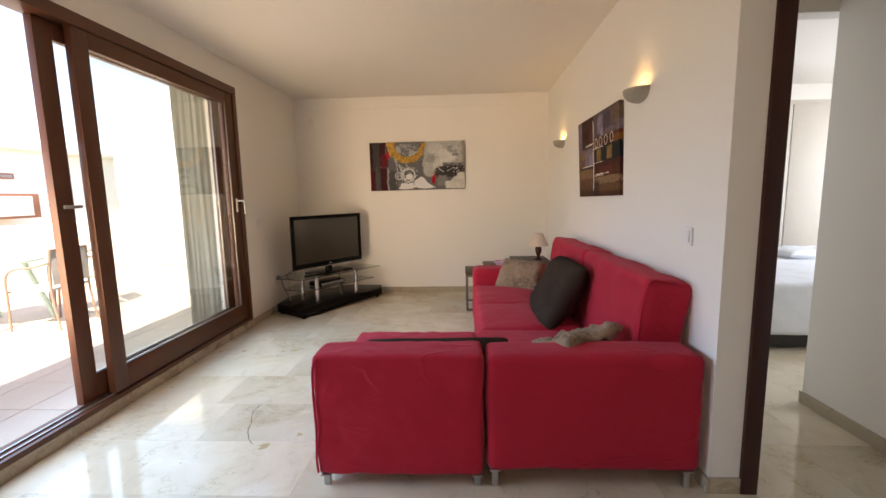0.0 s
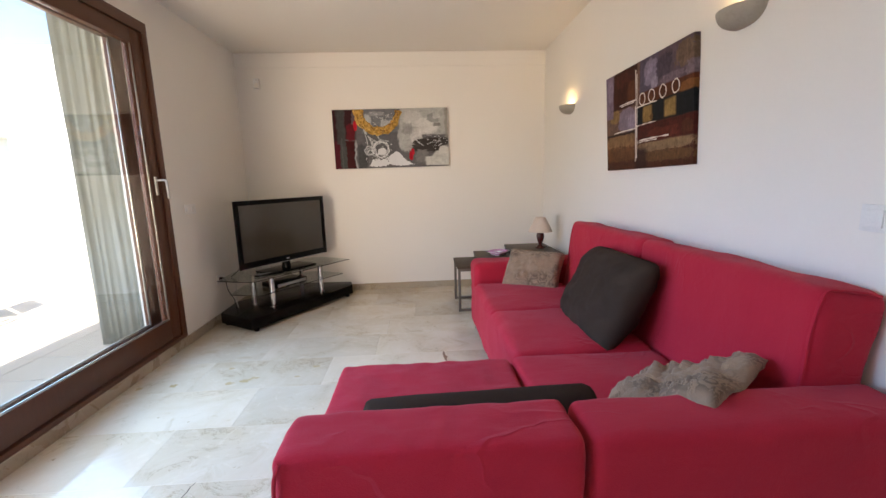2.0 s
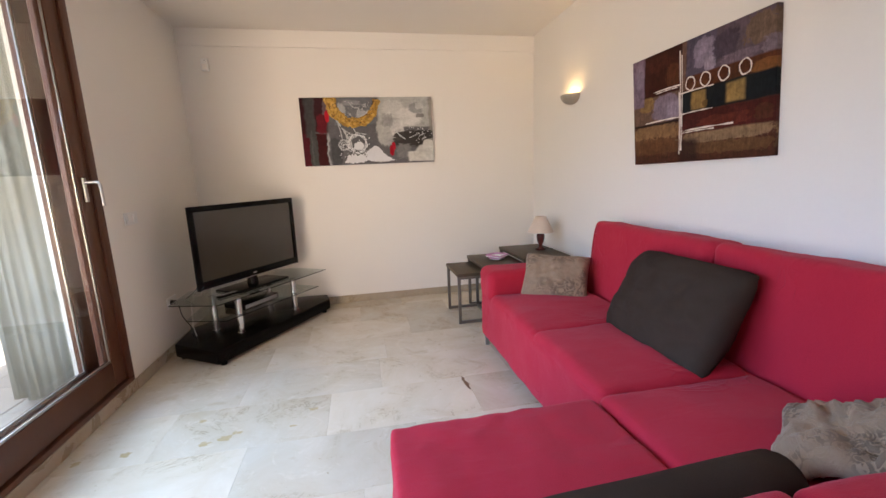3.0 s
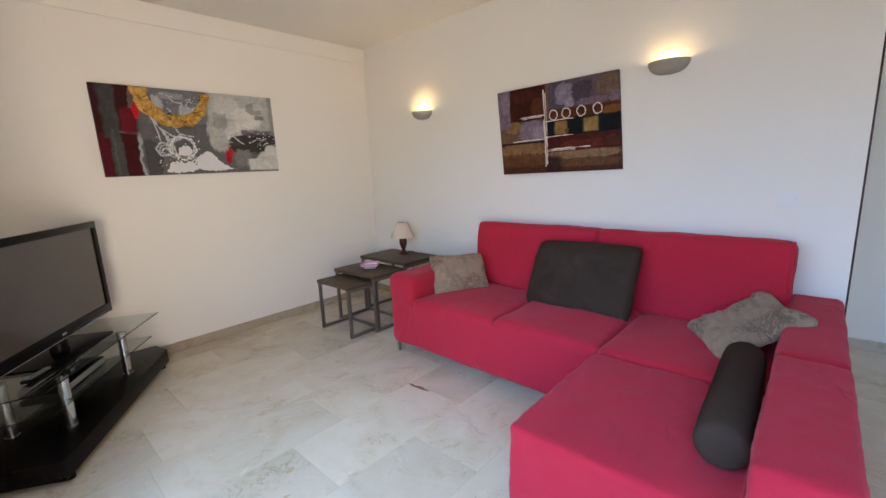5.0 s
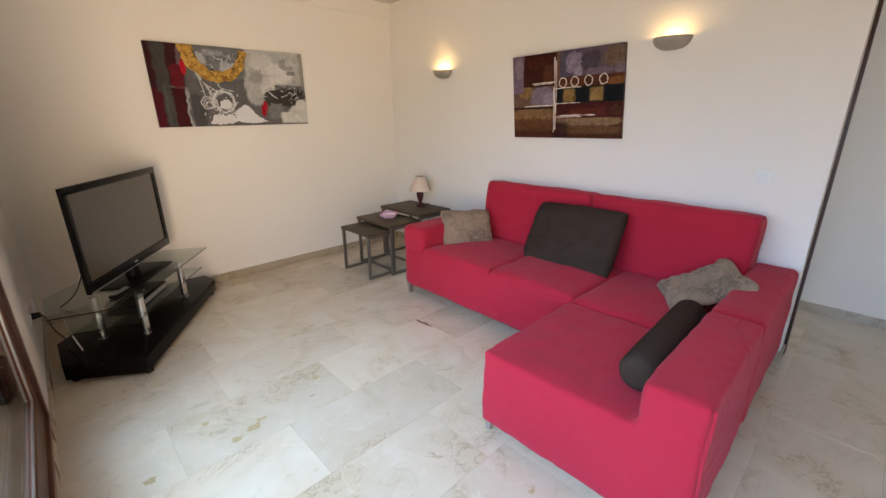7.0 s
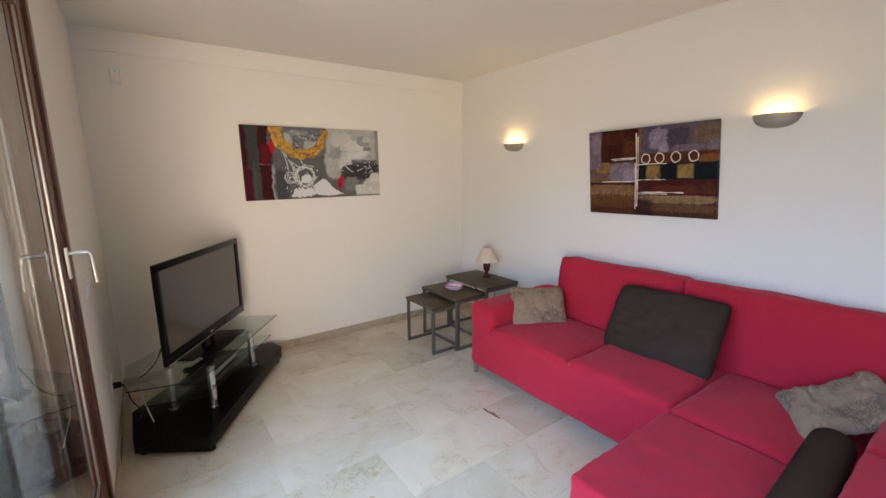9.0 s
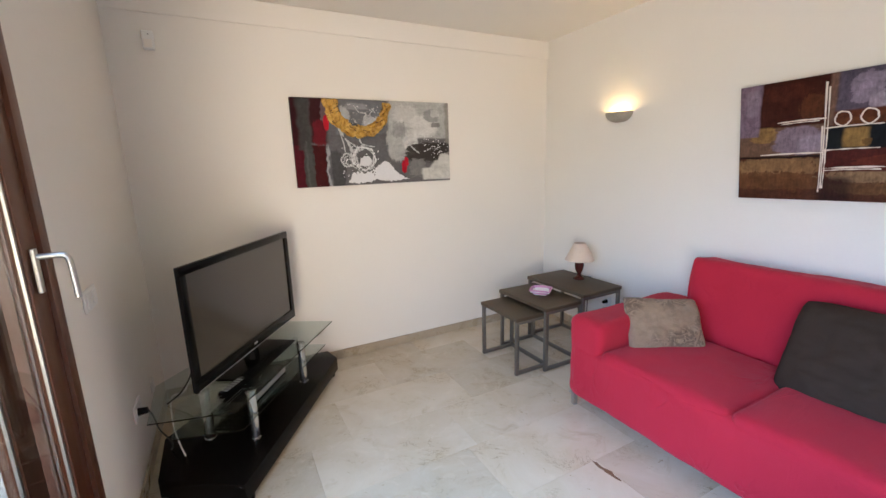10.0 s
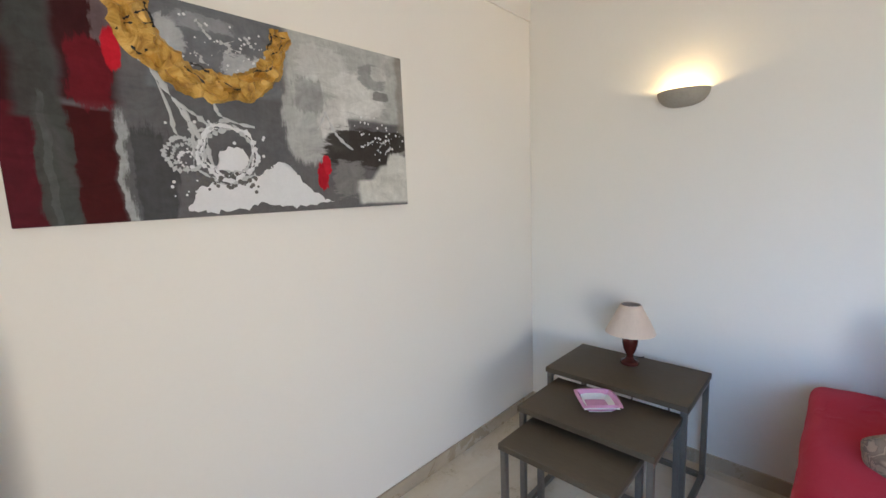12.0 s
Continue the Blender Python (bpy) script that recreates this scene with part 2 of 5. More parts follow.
def velvet_pillow():
    m, n, l, b = node_mat("beige_embossed_velvet", 0.9)
    v = coords(n, l)
    fine = noise_node(n, l, v, 220, 2)
    big = noise_node(n, l, v, 5.0, 2)
    curl = noise_node(n, l, v, 13, 2, 0.5, 2.2)
    leaf = ramp(n, l, curl, (0.36, (0, 0, 0)), (0.40, (1, 1, 1)), (0.455, (1, 1, 1)), (0.48, (0, 0, 0)), (0.55, (0, 0, 0)), (0.57, (1, 1, 1)), (0.64, (0.8, 0.8, 0.8)))
    where = ramp(n, l, big, (0.47, (0.05, 0.05, 0.05)), (0.58, (1, 1, 1)))
    c = mixc(n, l, noise_node(n, l, v, 30, 3), (0.235, 0.155, 0.097), (0.32, 0.22, 0.145))
    c = mixc(n, l, mixc(n, l, 1.0, leaf, where, "MULTIPLY"), c, (0.135, 0.088, 0.056))
    l.new(c, b.inputs["Base Color"])
    b.inputs["Sheen Weight"].default_value = 0.22
    b.inputs["Sheen Tint"].default_value = (1, 0.86, 0.7, 1)
    h = mixc(n, l, 0.4, leaf, fine)
    bump(n, l, b, h, 0.5, 0.004)
    return m


M_VELVET = velvet_pillow()


def glass(name, tint=(0.93, 0.97, 0.95)):
    """Thin clear pane: mostly see-through, mirror gloss by Fresnel."""
    m = bpy.data.materials.new(name)
    m.use_nodes = True
    n, l = m.node_tree.nodes, m.node_tree.links
    n.remove(n["Principled BSDF"])
    tr, gl = n.new("ShaderNodeBsdfTransparent"), n.new("ShaderNodeBsdfGlossy")
    lw, mx = n.new("ShaderNodeLayerWeight"), n.new("ShaderNodeMixShader")
    tr.inputs[0].default_value = (*tint, 1)
    gl.inputs["Roughness"].default_value = 0.01
    p5, gain = n.new("ShaderNodeMath"), n.new("ShaderNodeMath")
    p5.operation, gain.operation = "POWER", "MULTIPLY_ADD"
    p5.inputs[1].default_value = 3.2
    gain.inputs[1].default_value, gain.inputs[2].default_value = 0.95, 0.03
    l.new(lw.outputs["Facing"], p5.inputs[0])
    l.new(p5.outputs[0], gain.inputs[0])
    l.new(gain.outputs[0], mx.inputs[0])
    l.new(tr.outputs[0], mx.inputs[1])
    l.new(gl.outputs[0], mx.inputs[2])
    l.new(mx.outputs[0], n["Material Output"].inputs[0])
    return m


M_GLASS = glass("door_glass", (0.95, 0.97, 0.95))
M_GLASSSHELF = glass("shelf_glass", (0.86, 0.92, 0.90))


def screen_mat():
    m, n, l, b = node_mat("tv_screen", 0.16, 0.0, (0.035, 0.032, 0.028))
    v = coords(n, l)
    l.new(mixc(n, l, noise_node(n, l, v, 2), (0.040, 0.030, 0.019), (0.050, 0.038, 0.025)), b.inputs["Base Color"])
    r = n.new("ShaderNodeMapRange")
    r.inputs[3].default_value, r.inputs[4].default_value = 0.10, 0.22
    l.new(noise_node(n, l, v, 14, 5), r.inputs[0])
    l.new(r.outputs[0], b.inputs["Roughness"])
    b.inputs["Specular IOR Level"].default_value = 0.9
    return m


M_SCREEN = screen_mat()


def shade_mat():
    m, n, l, b = node_mat("cream_lamp_shade", 0.8, 0, (0.66, 0.54, 0.43))
    v = coords(n, l, (1, 1, 0.2))
    l.new(mixc(n, l, noise_node(n, l, v, 80, 2), (0.70, 0.57, 0.46), (0.62, 0.50, 0.40)), b.inputs["Base Color"])
    bump(n, l, b, noise_node(n, l, v, 160, 2), 0.2, 0.0006)
    return m


M_SHADE = shade_mat()


def bulb_mat():
    m, n, l, b = node_mat("lit_bulb", 0.4, 0, (1, 0.9, 0.7))
    b.inputs["Emission Color"].default_value = (1.0, 0.72, 0.36, 1)
    b.inputs["Emission Strength"].default_value = 4.0
    return m


M_BULB = bulb_mat()


class Paint:
    """Layers of brushed colour on a canvas; u from 0 to 1 across, v from 0 to 1 up."""

    def __init__(self, name, w, h, base, wobble=0.02):
        self.m, self.n, self.l, self.b = node_mat(name, 0.55)
        self.b.inputs["Specular IOR Level"].default_value = 0.12
        n, l = self.n, self.l
        v = coords(n, l, (1 / w, 1, 1 / h))
        no = n.new("ShaderNodeTexNoise")
        no.inputs["Scale"].default_value, no.inputs["Detail"].default_value = 9, 6
        l.new(v, no.inputs["Vector"])
        sub = n.new("ShaderNodeVectorMath")
        sub.operation = "MULTIPLY_ADD"
        sub.inputs[1].default_value = (wobble * 2,) * 3
        l.new(no.outputs["Color"], sub.inputs[0])
        l.new(v, sub.inputs[2])
        sep = n.new("ShaderNodeSeparateXYZ")
        l.new(sub.outputs[0], sep.inputs[0])
        off = 0.5 - wobble
        self.u, self.v = self.math("ADD", sep.outputs[0], off), self.math("ADD", sep.outputs[2], off)
        self.brush = noise_node(n, l, coords(n, l, (14, 1, 3)), 5, 6, 0.7)
        self.brush2 = noise_node(n, l, coords(n, l, (4, 1, 16)), 4, 6, 0.7)
        self.mott = noise_node(n, l, coords(n, l), 26, 6, 0.7, 1.0)
        self.tone = noise_node(n, l, coords(n, l, (5, 1, 8)), 2.2, 6, 0.62, 1.4)
        self.col = mixc(n, l, self.tone, tuple(x * 0.8 for x in base), tuple(x * 1.35 for x in base))

    def math(self, op, a, b2=0.0):
        k = self.n.new("ShaderNodeMath")
        k.operation = op
        for s, x in ((k.inputs[0], a), (k.inputs[1], b2)):
            if isinstance(x, (int, float)):
                s.default_value = x
            else:
                self.l.new(x, s)
        return k.outputs[0]

    def step(self, x, edge, soft):
        r = self.n.new("ShaderNodeMapRange")
        r.interpolation_type = "SMOOTHSTEP"
        r.inputs[1].default_value, r.inputs[2].default_value = edge - soft, edge + soft
        self.l.new(x, r.inputs[0])
        return r.outputs[0]

    def rect(self, u0, u1, v0, v1, colour, soft=0.012, alpha=1.0, lean=0.0, patchy=0.0):
        u = self.math("SUBTRACT", self.u, self.math("MULTIPLY", self.v, lean)) if lean else self.u
        k = self.math("MULTIPLY", self.step(u, u0, soft), self.math("SUBTRACT", 1.0, self.step(u, u1, soft)))
        k2 = self.math("MULTIPLY", self.step(self.v, v0, soft), self.math("SUBTRACT", 1.0, self.step(self.v, v1, soft)))
        self.lay(self.math("MULTIPLY", self.math("MULTIPLY", k, k2), alpha), colour, patchy)

    def spot(self, cu, cv, ru, rv, colour, soft=0.25, alpha=1.0, patchy=0.0):
        du = self.math("DIVIDE", self.math("SUBTRACT", self.u, cu), ru)
        dv = self.math("DIVIDE", self.math("SUBTRACT", self.v, cv), rv)
        d = self.math("SQRT", self.math("ADD", self.math("MULTIPLY", du, du), self.math("MULTIPLY", dv, dv)))
        self.lay(self.math("MULTIPLY", self.math("SUBTRACT", 1.0, self.step(d, 1.0, soft)), alpha), colour, patchy)

    def lay(self, mask, colour, patchy):
        if patchy:
            mask = self.math("MULTIPLY", mask, ramp(self.n, self.l, self.mott, (0.5 - patchy * 0.2, (0, 0, 0)), (0.56, (1, 1, 1))))
        tone = mixc(self.n, self.l, self.tone, tuple(x * 0.55 for x in colour), tuple(min(1, x * 1.42) for x in colour))
        self.col = mixc(self.n, self.l, mask, self.col, tone)

    def dab(self, cu, cv, ru, rv, colour, rag=0.5, alpha=1.0, grain="brush"):
        """One brushed patch, its edge torn along the brush's way."""
        tex = {"brush": self.brush, "brush2": self.brush2, "mott": self.mott}[grain]
        du = self.math("DIVIDE", self.math("SUBTRACT", self.u, cu), ru)
        dv = self.math("DIVIDE", self.math("SUBTRACT", self.v, cv), rv)
        du, dv = self.math("POWER", self.math("ABSOLUTE", du), 3.0), self.math("POWER", self.math("ABSOLUTE", dv), 3.0)
        d = self.math("POWER", self.math("ADD", du, dv), 0.333)
        d = self.math("ADD", d, self.math("MULTIPLY", self.math("SUBTRACT", tex, 0.5), rag * 2))
        self.lay(self.math("MULTIPLY", self.math("SUBTRACT", 1.0, self.step(d, 0.95, 0.10)), alpha), colour, 0.0)

    def grain(self, lo, hi):
        """Scratchy, woven darkening over all the layers."""
        g = ramp(self.n, self.l, self.mott, (0.36, (lo,) * 3), (0.62, (hi,) * 3))
        k = ramp(self.n, self.l, self.brush if lo > 0.7 else self.brush2, (0.35, (lo,) * 3), (0.65, (hi,) * 3))
        self.col = mixc(self.n, self.l, 1.0, mixc(self.n, self.l, 1.0, self.col, g, "MULTIPLY"), k, "MULTIPLY")

    def done(self):
        self.l.new(self.col, self.b.inputs["Base Color"])
        bump(self.n, self.l, self.b, mixc(self.n, self.l, 0.5, self.tone, self.mott), 0.35, 0.002)
        return self.m


# ---- mesh helpers ----
def box(sx, sy, sz, c=(0, 0, 0), bevel=0.0, seg=2, bm=None, rot=None):
    bm = bm or bmesh.new()
    r = bmesh.ops.create_cube(bm, size=1)
    vs = r["verts"]
    bmesh.ops.scale(bm, vec=(sx, sy, sz), verts=vs)
    if bevel:
        es = list({e for v in vs for e in v.link_edges})
        out = bmesh.ops.bevel(bm, geom=es, offset=bevel, segments=seg, profile=0.6, affect="EDGES")
        vs = list({v for f in out["faces"] for v in f.verts} | {v for v in vs if v.is_valid})
    if rot:
        bmesh.ops.rotate(bm, cent=(0, 0, 0), matrix=Euler([radians(a) for a in rot]).to_matrix(), verts=vs)
    bmesh.ops.translate(bm, vec=c, verts=vs)
    return bm


def cyl(r1, r2, h, c=(0, 0, 0), seg=20, bm=None, rot=None):
    """A cylinder or cone, standing on c."""
    bm = bm or bmesh.new()
    vs = bmesh.ops.create_cone(bm, cap_ends=True, segments=seg, radius1=r1, radius2=r2, depth=h)["verts"]
    bmesh.ops.translate(bm, vec=(0, 0, h / 2), verts=vs)
    if rot:
        bmesh.ops.rotate(bm, cent=(0, 0, 0), matrix=Euler([radians(a) for a in rot]).to_matrix(), verts=vs)
    bmesh.ops.translate(bm, vec=c, verts=vs)
    return bm


def lathe(profile, seg=32, bm=None, turn=2 * math.pi):
    """Turns a profile of (radius, height) round z."""
    bm = bm or bmesh.new()
    closed = abs(turn - 2 * math.pi) < 1e-6
    rings = []
    for k in range(seg if closed else seg + 1):
        a = turn * k / seg
        rings.append([bm.verts.new((r * math.cos(a), r * math.sin(a), z)) for r, z in profile])
    for k in range(seg):
        a, b = rings[k], rings[(k + 1) % len(rings)]
        for j in range(len(profile) - 1):
            bm.faces.new((a[j], b[j], b[j + 1], a[j + 1]))
    bmesh.ops.remove_doubles(bm, verts=bm.verts, dist=1e-5)
    bmesh.ops.recalc_face_normals(bm, faces=bm.faces)
    return bm


def tube(points, r, n=8, bm=None):
    """A round bar along a line of points."""
    bm = bm or bmesh.new()
    pts = [Vector(p) for p in points]
    rings = []
    side = None
    for k, p in enumerate(pts):
        d = (pts[min(k + 1, len(pts) - 1)] - pts[max(k - 1, 0)]).normalized()
        if side is None:
            side = d.orthogonal().normalized()
        side = (side - d * side.dot(d)).normalized()
        up = d.cross(side)
        rings.append([bm.verts.new(p + r * (math.cos(2 * math.pi * j / n) * side + math.sin(2 * math.pi * j / n) * up)) for j in range(n)])
    for a, b in zip(rings, rings[1:]):
        for j in range(n):
            bm.faces.new((a[j], a[(j + 1) % n], b[(j + 1) % n], b[j]))
    bm.faces.new(rings[0][::-1])
    bm.faces.new(rings[-1])
    return bm


def curve_pts(points, steps=8):
    """A smooth line through a few points."""
    p = [Vector(q) for q in points]
    p = [2 * p[0] - p[1]] + p + [2 * p[-1] - p[-2]]
    out = []
    for k in range(1, len(p) - 2):
        for s in range(steps):
            t = s / steps
            a, b, c, d = p[k - 1:k + 3]
            out.append(0.5 * (2 * b + (c - a) * t + (2 * a - 5 * b + 4 * c - d) * t * t + (3 * b - a - 3 * c + d) * t ** 3))
    return out + [p[-2]]


def soft_box(sx, sy, sz, r=0.04, top=0.0, wrinkle=0.004, freq=5.0, res=0.026, seed=0, fold=0.0):
    """An upholstered block: rounded edges, a domed top and uneven cloth. Its base is at z = 0."""
    bm = bmesh.new()
    half = Vector((sx / 2, sy / 2, sz / 2))
    seen = {}

    def vert(p):
        key = tuple(round(x, 5) for x in p)
        if key not in seen:
            inner = Vector([max(-h + r, min(h - r, x)) for x, h in zip(p, half)])
            d = Vector(p) - inner
            q = inner + (d.normalized() * r if d.length > 1e-9 else d)
            nrm = d.normalized() if d.length > 1e-9 else Vector((0, 0, 1))
            s = Vector((q.x * freq + seed * 7.1, q.y * freq - seed * 3.3, q.z * freq * 1.4 + seed))
            q += nrm * wrinkle * noise.noise(s) * 2
            q += nrm * wrinkle * 0.5 * noise.noise(s * 3.1)
            q += nrm * wrinkle * 1.3 * max(0, noise.noise(s * 0.6)) * (1 - abs(noise.noise(Vector((s.x * 1.3, s.y * 1.3, s.z * 0.5))))) ** 8
            if fold:
                q += nrm * fold * max(0, noise.noise(Vector((q.x * 16 + seed, q.y * 16, q.z * 3)))) ** 2 * 3
            if q.z > 0 and top:
                q.z += top * max(0, 1 - (2 * q.x / sx) ** 2) * max(0, 1 - (2 * q.y / sy) ** 2) * (q.z / half.z)
            seen[key] = bm.verts.new(q + Vector((0, 0, half.z)))
        return seen[key]

    def cuts(h):
        """Steps along one side, with extra ones in the rounded edge."""
        n = max(3, int(2 * (h - r) / res))
        mid = [-(h - r) + 2 * (h - r) * k / n for k in range(n + 1)]
        edge = [h - r + r * x for x in (0.35, 0.7, 1.0)]
        return [-x for x in edge[::-1]] + mid + edge

    grid = [cuts(h) for h in half]
    for ax in range(3):
        b, c = (ax + 1) % 3, (ax + 2) % 3
        for sgn in (-1, 1):
            for i in range(len(grid[b]) - 1):
                for j in range(len(grid[c]) - 1):
                    q = []
                    for di, dj in ((0, 0), (1, 0), (1, 1), (0, 1)):
                        p = [0, 0, 0]
                        p[ax], p[b], p[c] = sgn * half[ax], grid[b][i + di], grid[c][j + dj]
                        q.append(vert(p))
                    q = q if sgn > 0 else q[::-1]
                    if len(set(q)) == 4:
                        bm.faces.new(q)
    return bm


def pillow(w, h, d, seed=0, n=30, pinch=0.05, crumple=0.012, blunt=0.035):
    """A stuffed cushion lying in the xy plane, pointed corners, creased cloth."""
    bm = bmesh.new()
    rows = {}
    for side in (1, -1):
        for i in range(n + 1):
            for j in range(n + 1):
                u, v = 2 * i / n - 1, 2 * j / n - 1
                rim = i in (0, n) or j in (0, n)
                if side < 0 and rim:
                    rows[(side, i, j)] = rows[(1, i, j)]
                    continue
                x = u * w / 2 * (1 - pinch * (1 - v * v)) * (1 - blunt * v ** 8)
                y = v * h / 2 * (1 - pinch * (1 - u * u)) * (1 - blunt * u ** 8)
                t = (max(0, 1 - u ** 4) * max(0, 1 - v ** 4)) ** 0.45
                s = Vector((u * 1.7 + seed * 5.3, v * 1.7 + seed, side * 0.8))
                z = side * t * (d / 2) * (1 + 0.25 * noise.noise(s))
                z += crumple * t * noise.noise(s * 2.7) + crumple * 0.6 * t * noise.noise(s * 6)
                rows[(side, i, j)] = bm.verts.new((x, y, z + crumple * noise.noise(s * 0.9)))
        for i in range(n):
            for j in range(n):
                q = [rows[(side, i, j)], rows[(side, i + 1, j)], rows[(side, i + 1, j + 1)], rows[(side, i, j + 1)]]
                bm.faces.new(q if side > 0 else q[::-1])
    return bm


def prism(points, z0, z1, bevel=0.0):
    """An upright block on a plan of corner points."""
    bm = bmesh.new()
    lo = [bm.verts.new((x, y, z0)) for x, y in points]
    hi = [bm.verts.new((x, y, z1)) for x, y in points]
    k = len(points)
    bm.faces.new(lo[::-1])
    bm.faces.new(hi)
    for i in range(k):
        bm.faces.new((lo[i], lo[(i + 1) % k], hi[(i + 1) % k], hi[i]))
    bmesh.ops.recalc_face_normals(bm, faces=bm.faces)
    if bevel:
        bmesh.ops.bevel(bm, geom=list(bm.edges), offset=bevel, segments=2, profile=0.6, affect="EDGES")
    return bm


def mesh_of(name, bm, mat, smooth=False, angle=40):
    me = bpy.data.meshes.new(name)
    bm.to_mesh(me)
    bm.free()
    me.materials.append(mat)
    if smooth:
        me.shade_smooth()
        if angle:
            me.set_sharp_from_angle(angle=radians(angle))
    return me


def part(name, bm, material, parent, label="", smooth=True, m=None):
    ob = new(name, mesh_of(name, bm, material, smooth))
    ob.parent = parent
    if m is not None:
        ob.matrix_basis = m
    return tagged(ob, label)


def thing(name, place, label, category, group=""):
    ob = new(name)
    ob.matrix_basis = place
    ob.empty_display_size = 0.1
    return tagged(ob, label, category, group)


def structure(name, bm, mat, label="", category="", smooth=False, m=None):
    ob = new(name, mesh_of(name, bm, mat, smooth))
    if m is not None:
        ob.matrix_basis = m
    return tagged(ob, label, category, kind="structure")


def slab(x0, x1, y0, y1, z0, z1, bevel=0.0):
    return box(x1 - x0, y1 - y0, z1 - z0, ((x0 + x1) / 2, (y0 + y1) / 2, (z0 + z1) / 2), bevel)


# ---- the room's shell ----
CEIL = 2.60
LEFT, BACK, NEAR = -2.03, 5.735, -2.4
DOOR0, DOOR1, HEAD = 0.85, 4.25, 2.37

bm = slab(LEFT - 0.28, LEFT, DOOR1, BACK + 0.2, 0, CEIL)
slabs = [(LEFT - 0.28, LEFT, NEAR - 0.2, DOOR0, 0, CEIL), (LEFT - 0.28, LEFT, DOOR0, DOOR1, HEAD, CEIL)]
for a in slabs:
    x0, x1, y0, y1, z0, z1 = a
    box(x1 - x0, y1 - y0, z1 - z0, ((x0 + x1) / 2, (y0 + y1) / 2, (z0 + z1) / 2), bm=bm)
structure("wall_west", bm, M_WALL, "white plastered wall with a wide terrace door opening", "wall")
structure("wall_north", slab(LEFT, 5.6, BACK, BACK + 0.2, 0, CEIL), M_WALL, "white plastered end wall of the living room", "wall")
structure("trim", slab(LEFT + 0.002, 1.30, BACK - 0.014, BACK - 0.001, 2.45, CEIL - 0.002, 0.003), M_WALL, "shallow white plaster band under the ceiling", "trim")
# the sofa wall, slightly out of square, with a free end beside the hall
structure("wall_east", prism([(1.2075, 1.88), (1.338, 1.88), (1.417, BACK - 0.002), (wall_x(BACK), BACK - 0.002)], 0, CEIL, 0.0), M_WALL,
          "white plastered wall behind the sofa", "wall")
# unseen south wall; its opening is added to let some daylight in
bm = slab(LEFT - 0.28, -0.4, NEAR - 0.2, NEAR, 0, CEIL)
for x0, x1, z0, z1 in ((0.35, 5.6, 0, CEIL), (-0.4, 0.35, 2.1, CEIL)):
    box(x1 - x0, 0.2, z1 - z0, ((x0 + x1) / 2, NEAR - 0.1, (z0 + z1) / 2), bm=bm)
structure("wall_south", bm, M_WALL, "plain white unseen wall with an opening added for light", "wall")
# unseen wall stub, added to block the south opening's light from the hall
structure("wall_hall_south", slab(1.30, 1.42, NEAR, -0.10, 0, CEIL), M_WALL, "plain unseen wall added to keep south light off the hall", "wall")
structure("wall_hall", slab(2.235, 2.36, NEAR, 2.68, 0, CEIL), M_WALL, "white hall wall", "wall")
bm = slab(1.45, 2.36, 2.68, 2.78, 2.27, CEIL)
box(0.06, 0.10, CEIL, (1.415, 2.73, CEIL / 2), bm=bm)
structure("wall_bedroom_front", bm, M_WALL, "white lintel over the bedroom opening", "wall")
structure("wall_bedroom_side", slab(2.362, 5.6, 2.58, 2.68, 0, CEIL), M_WALL, "plain white bedroom wall", "wall")
# the window opening is unseen, added to let daylight into the bedroom
bm = slab(5.6, 5.75, NEAR - 0.2, 3.2, 0, CEIL)
box(0.15, BACK + 0.2 - 4.7, CEIL, (5.675, (BACK + 0.2 + 4.7) / 2, CEIL / 2), bm=bm)
box(0.15, 1.5, 0.9, (5.675, 3.95, 0.45), bm=bm)
box(0.15, 1.5, 0.3, (5.675, 3.95, CEIL - 0.15), bm=bm)
structure("wall_far_east", bm, M_WALL, "plain white bedroom wall with an unseen opening added for daylight", "wall")
structure("ceiling", slab(LEFT - 0.28, 5.75, NEAR - 0.2, BACK + 0.2, CEIL, CEIL + 0.25), M_CEIL, "flat white plaster ceiling", "ceiling")

# skirting
H = 0.072
structure("baseboard_north", slab(LEFT + 0.012, wall_x(BACK) - 0.012, BACK - 0.012, BACK - 0.0005, 0, H, 0.002), M_SKIRT, "beige marble skirting", "skirting")
structure("baseboard_west", slab(LEFT + 0.0005, LEFT + 0.012, DOOR1 + 0.02, BACK - 0.001, 0, H, 0.002), M_SKIRT, "beige marble skirting", "skirting")
structure("baseboard_east", prism([(1.1955, 1.868), (1.207, 1.868), (wall_x(BACK) - 0.0005, BACK - 0.001), (wall_x(BACK) - 0.012, BACK - 0.001)], 0, H, 0.0015), M_SKIRT, "beige marble skirting", "skirting")
structure("baseboard_door", slab(LEFT - 0.141, LEFT + 0.006, DOOR0 - 0.012, DOOR1 + 0.0195, 0, H, 0.003), M_SKIRT, "beige marble threshold under the terrace door", "threshold")
structure("baseboard_end", slab(1.2085, 1.338, 1.868, 1.8795, 0, H, 0.002), M_SKIRT, "beige marble skirting", "skirting")
structure("baseboard_hall", slab(2.223, 2.2345, NEAR + 0.01, 2.68, 0, H, 0.002), M_SKIRT, "beige marble skirting", "skirting")
structure("baseboard_hall_end", slab(2.2235, 2.36, 2.6805, 2.692, 0, H, 0.002), M_SKIRT, "beige marble skirting", "skirting")

# door frame post at the free end of the wall
post = thing("door_1", pose(1.41, 1.93, 0), "dark brown wooden door frame at the wall's end", "door frame")
tagged(post, kind="structure")
part("door_post", slab(-0.071, -0.001, -0.066, 0.010, 0, 2.34, 0.004), M_JAMB, post)
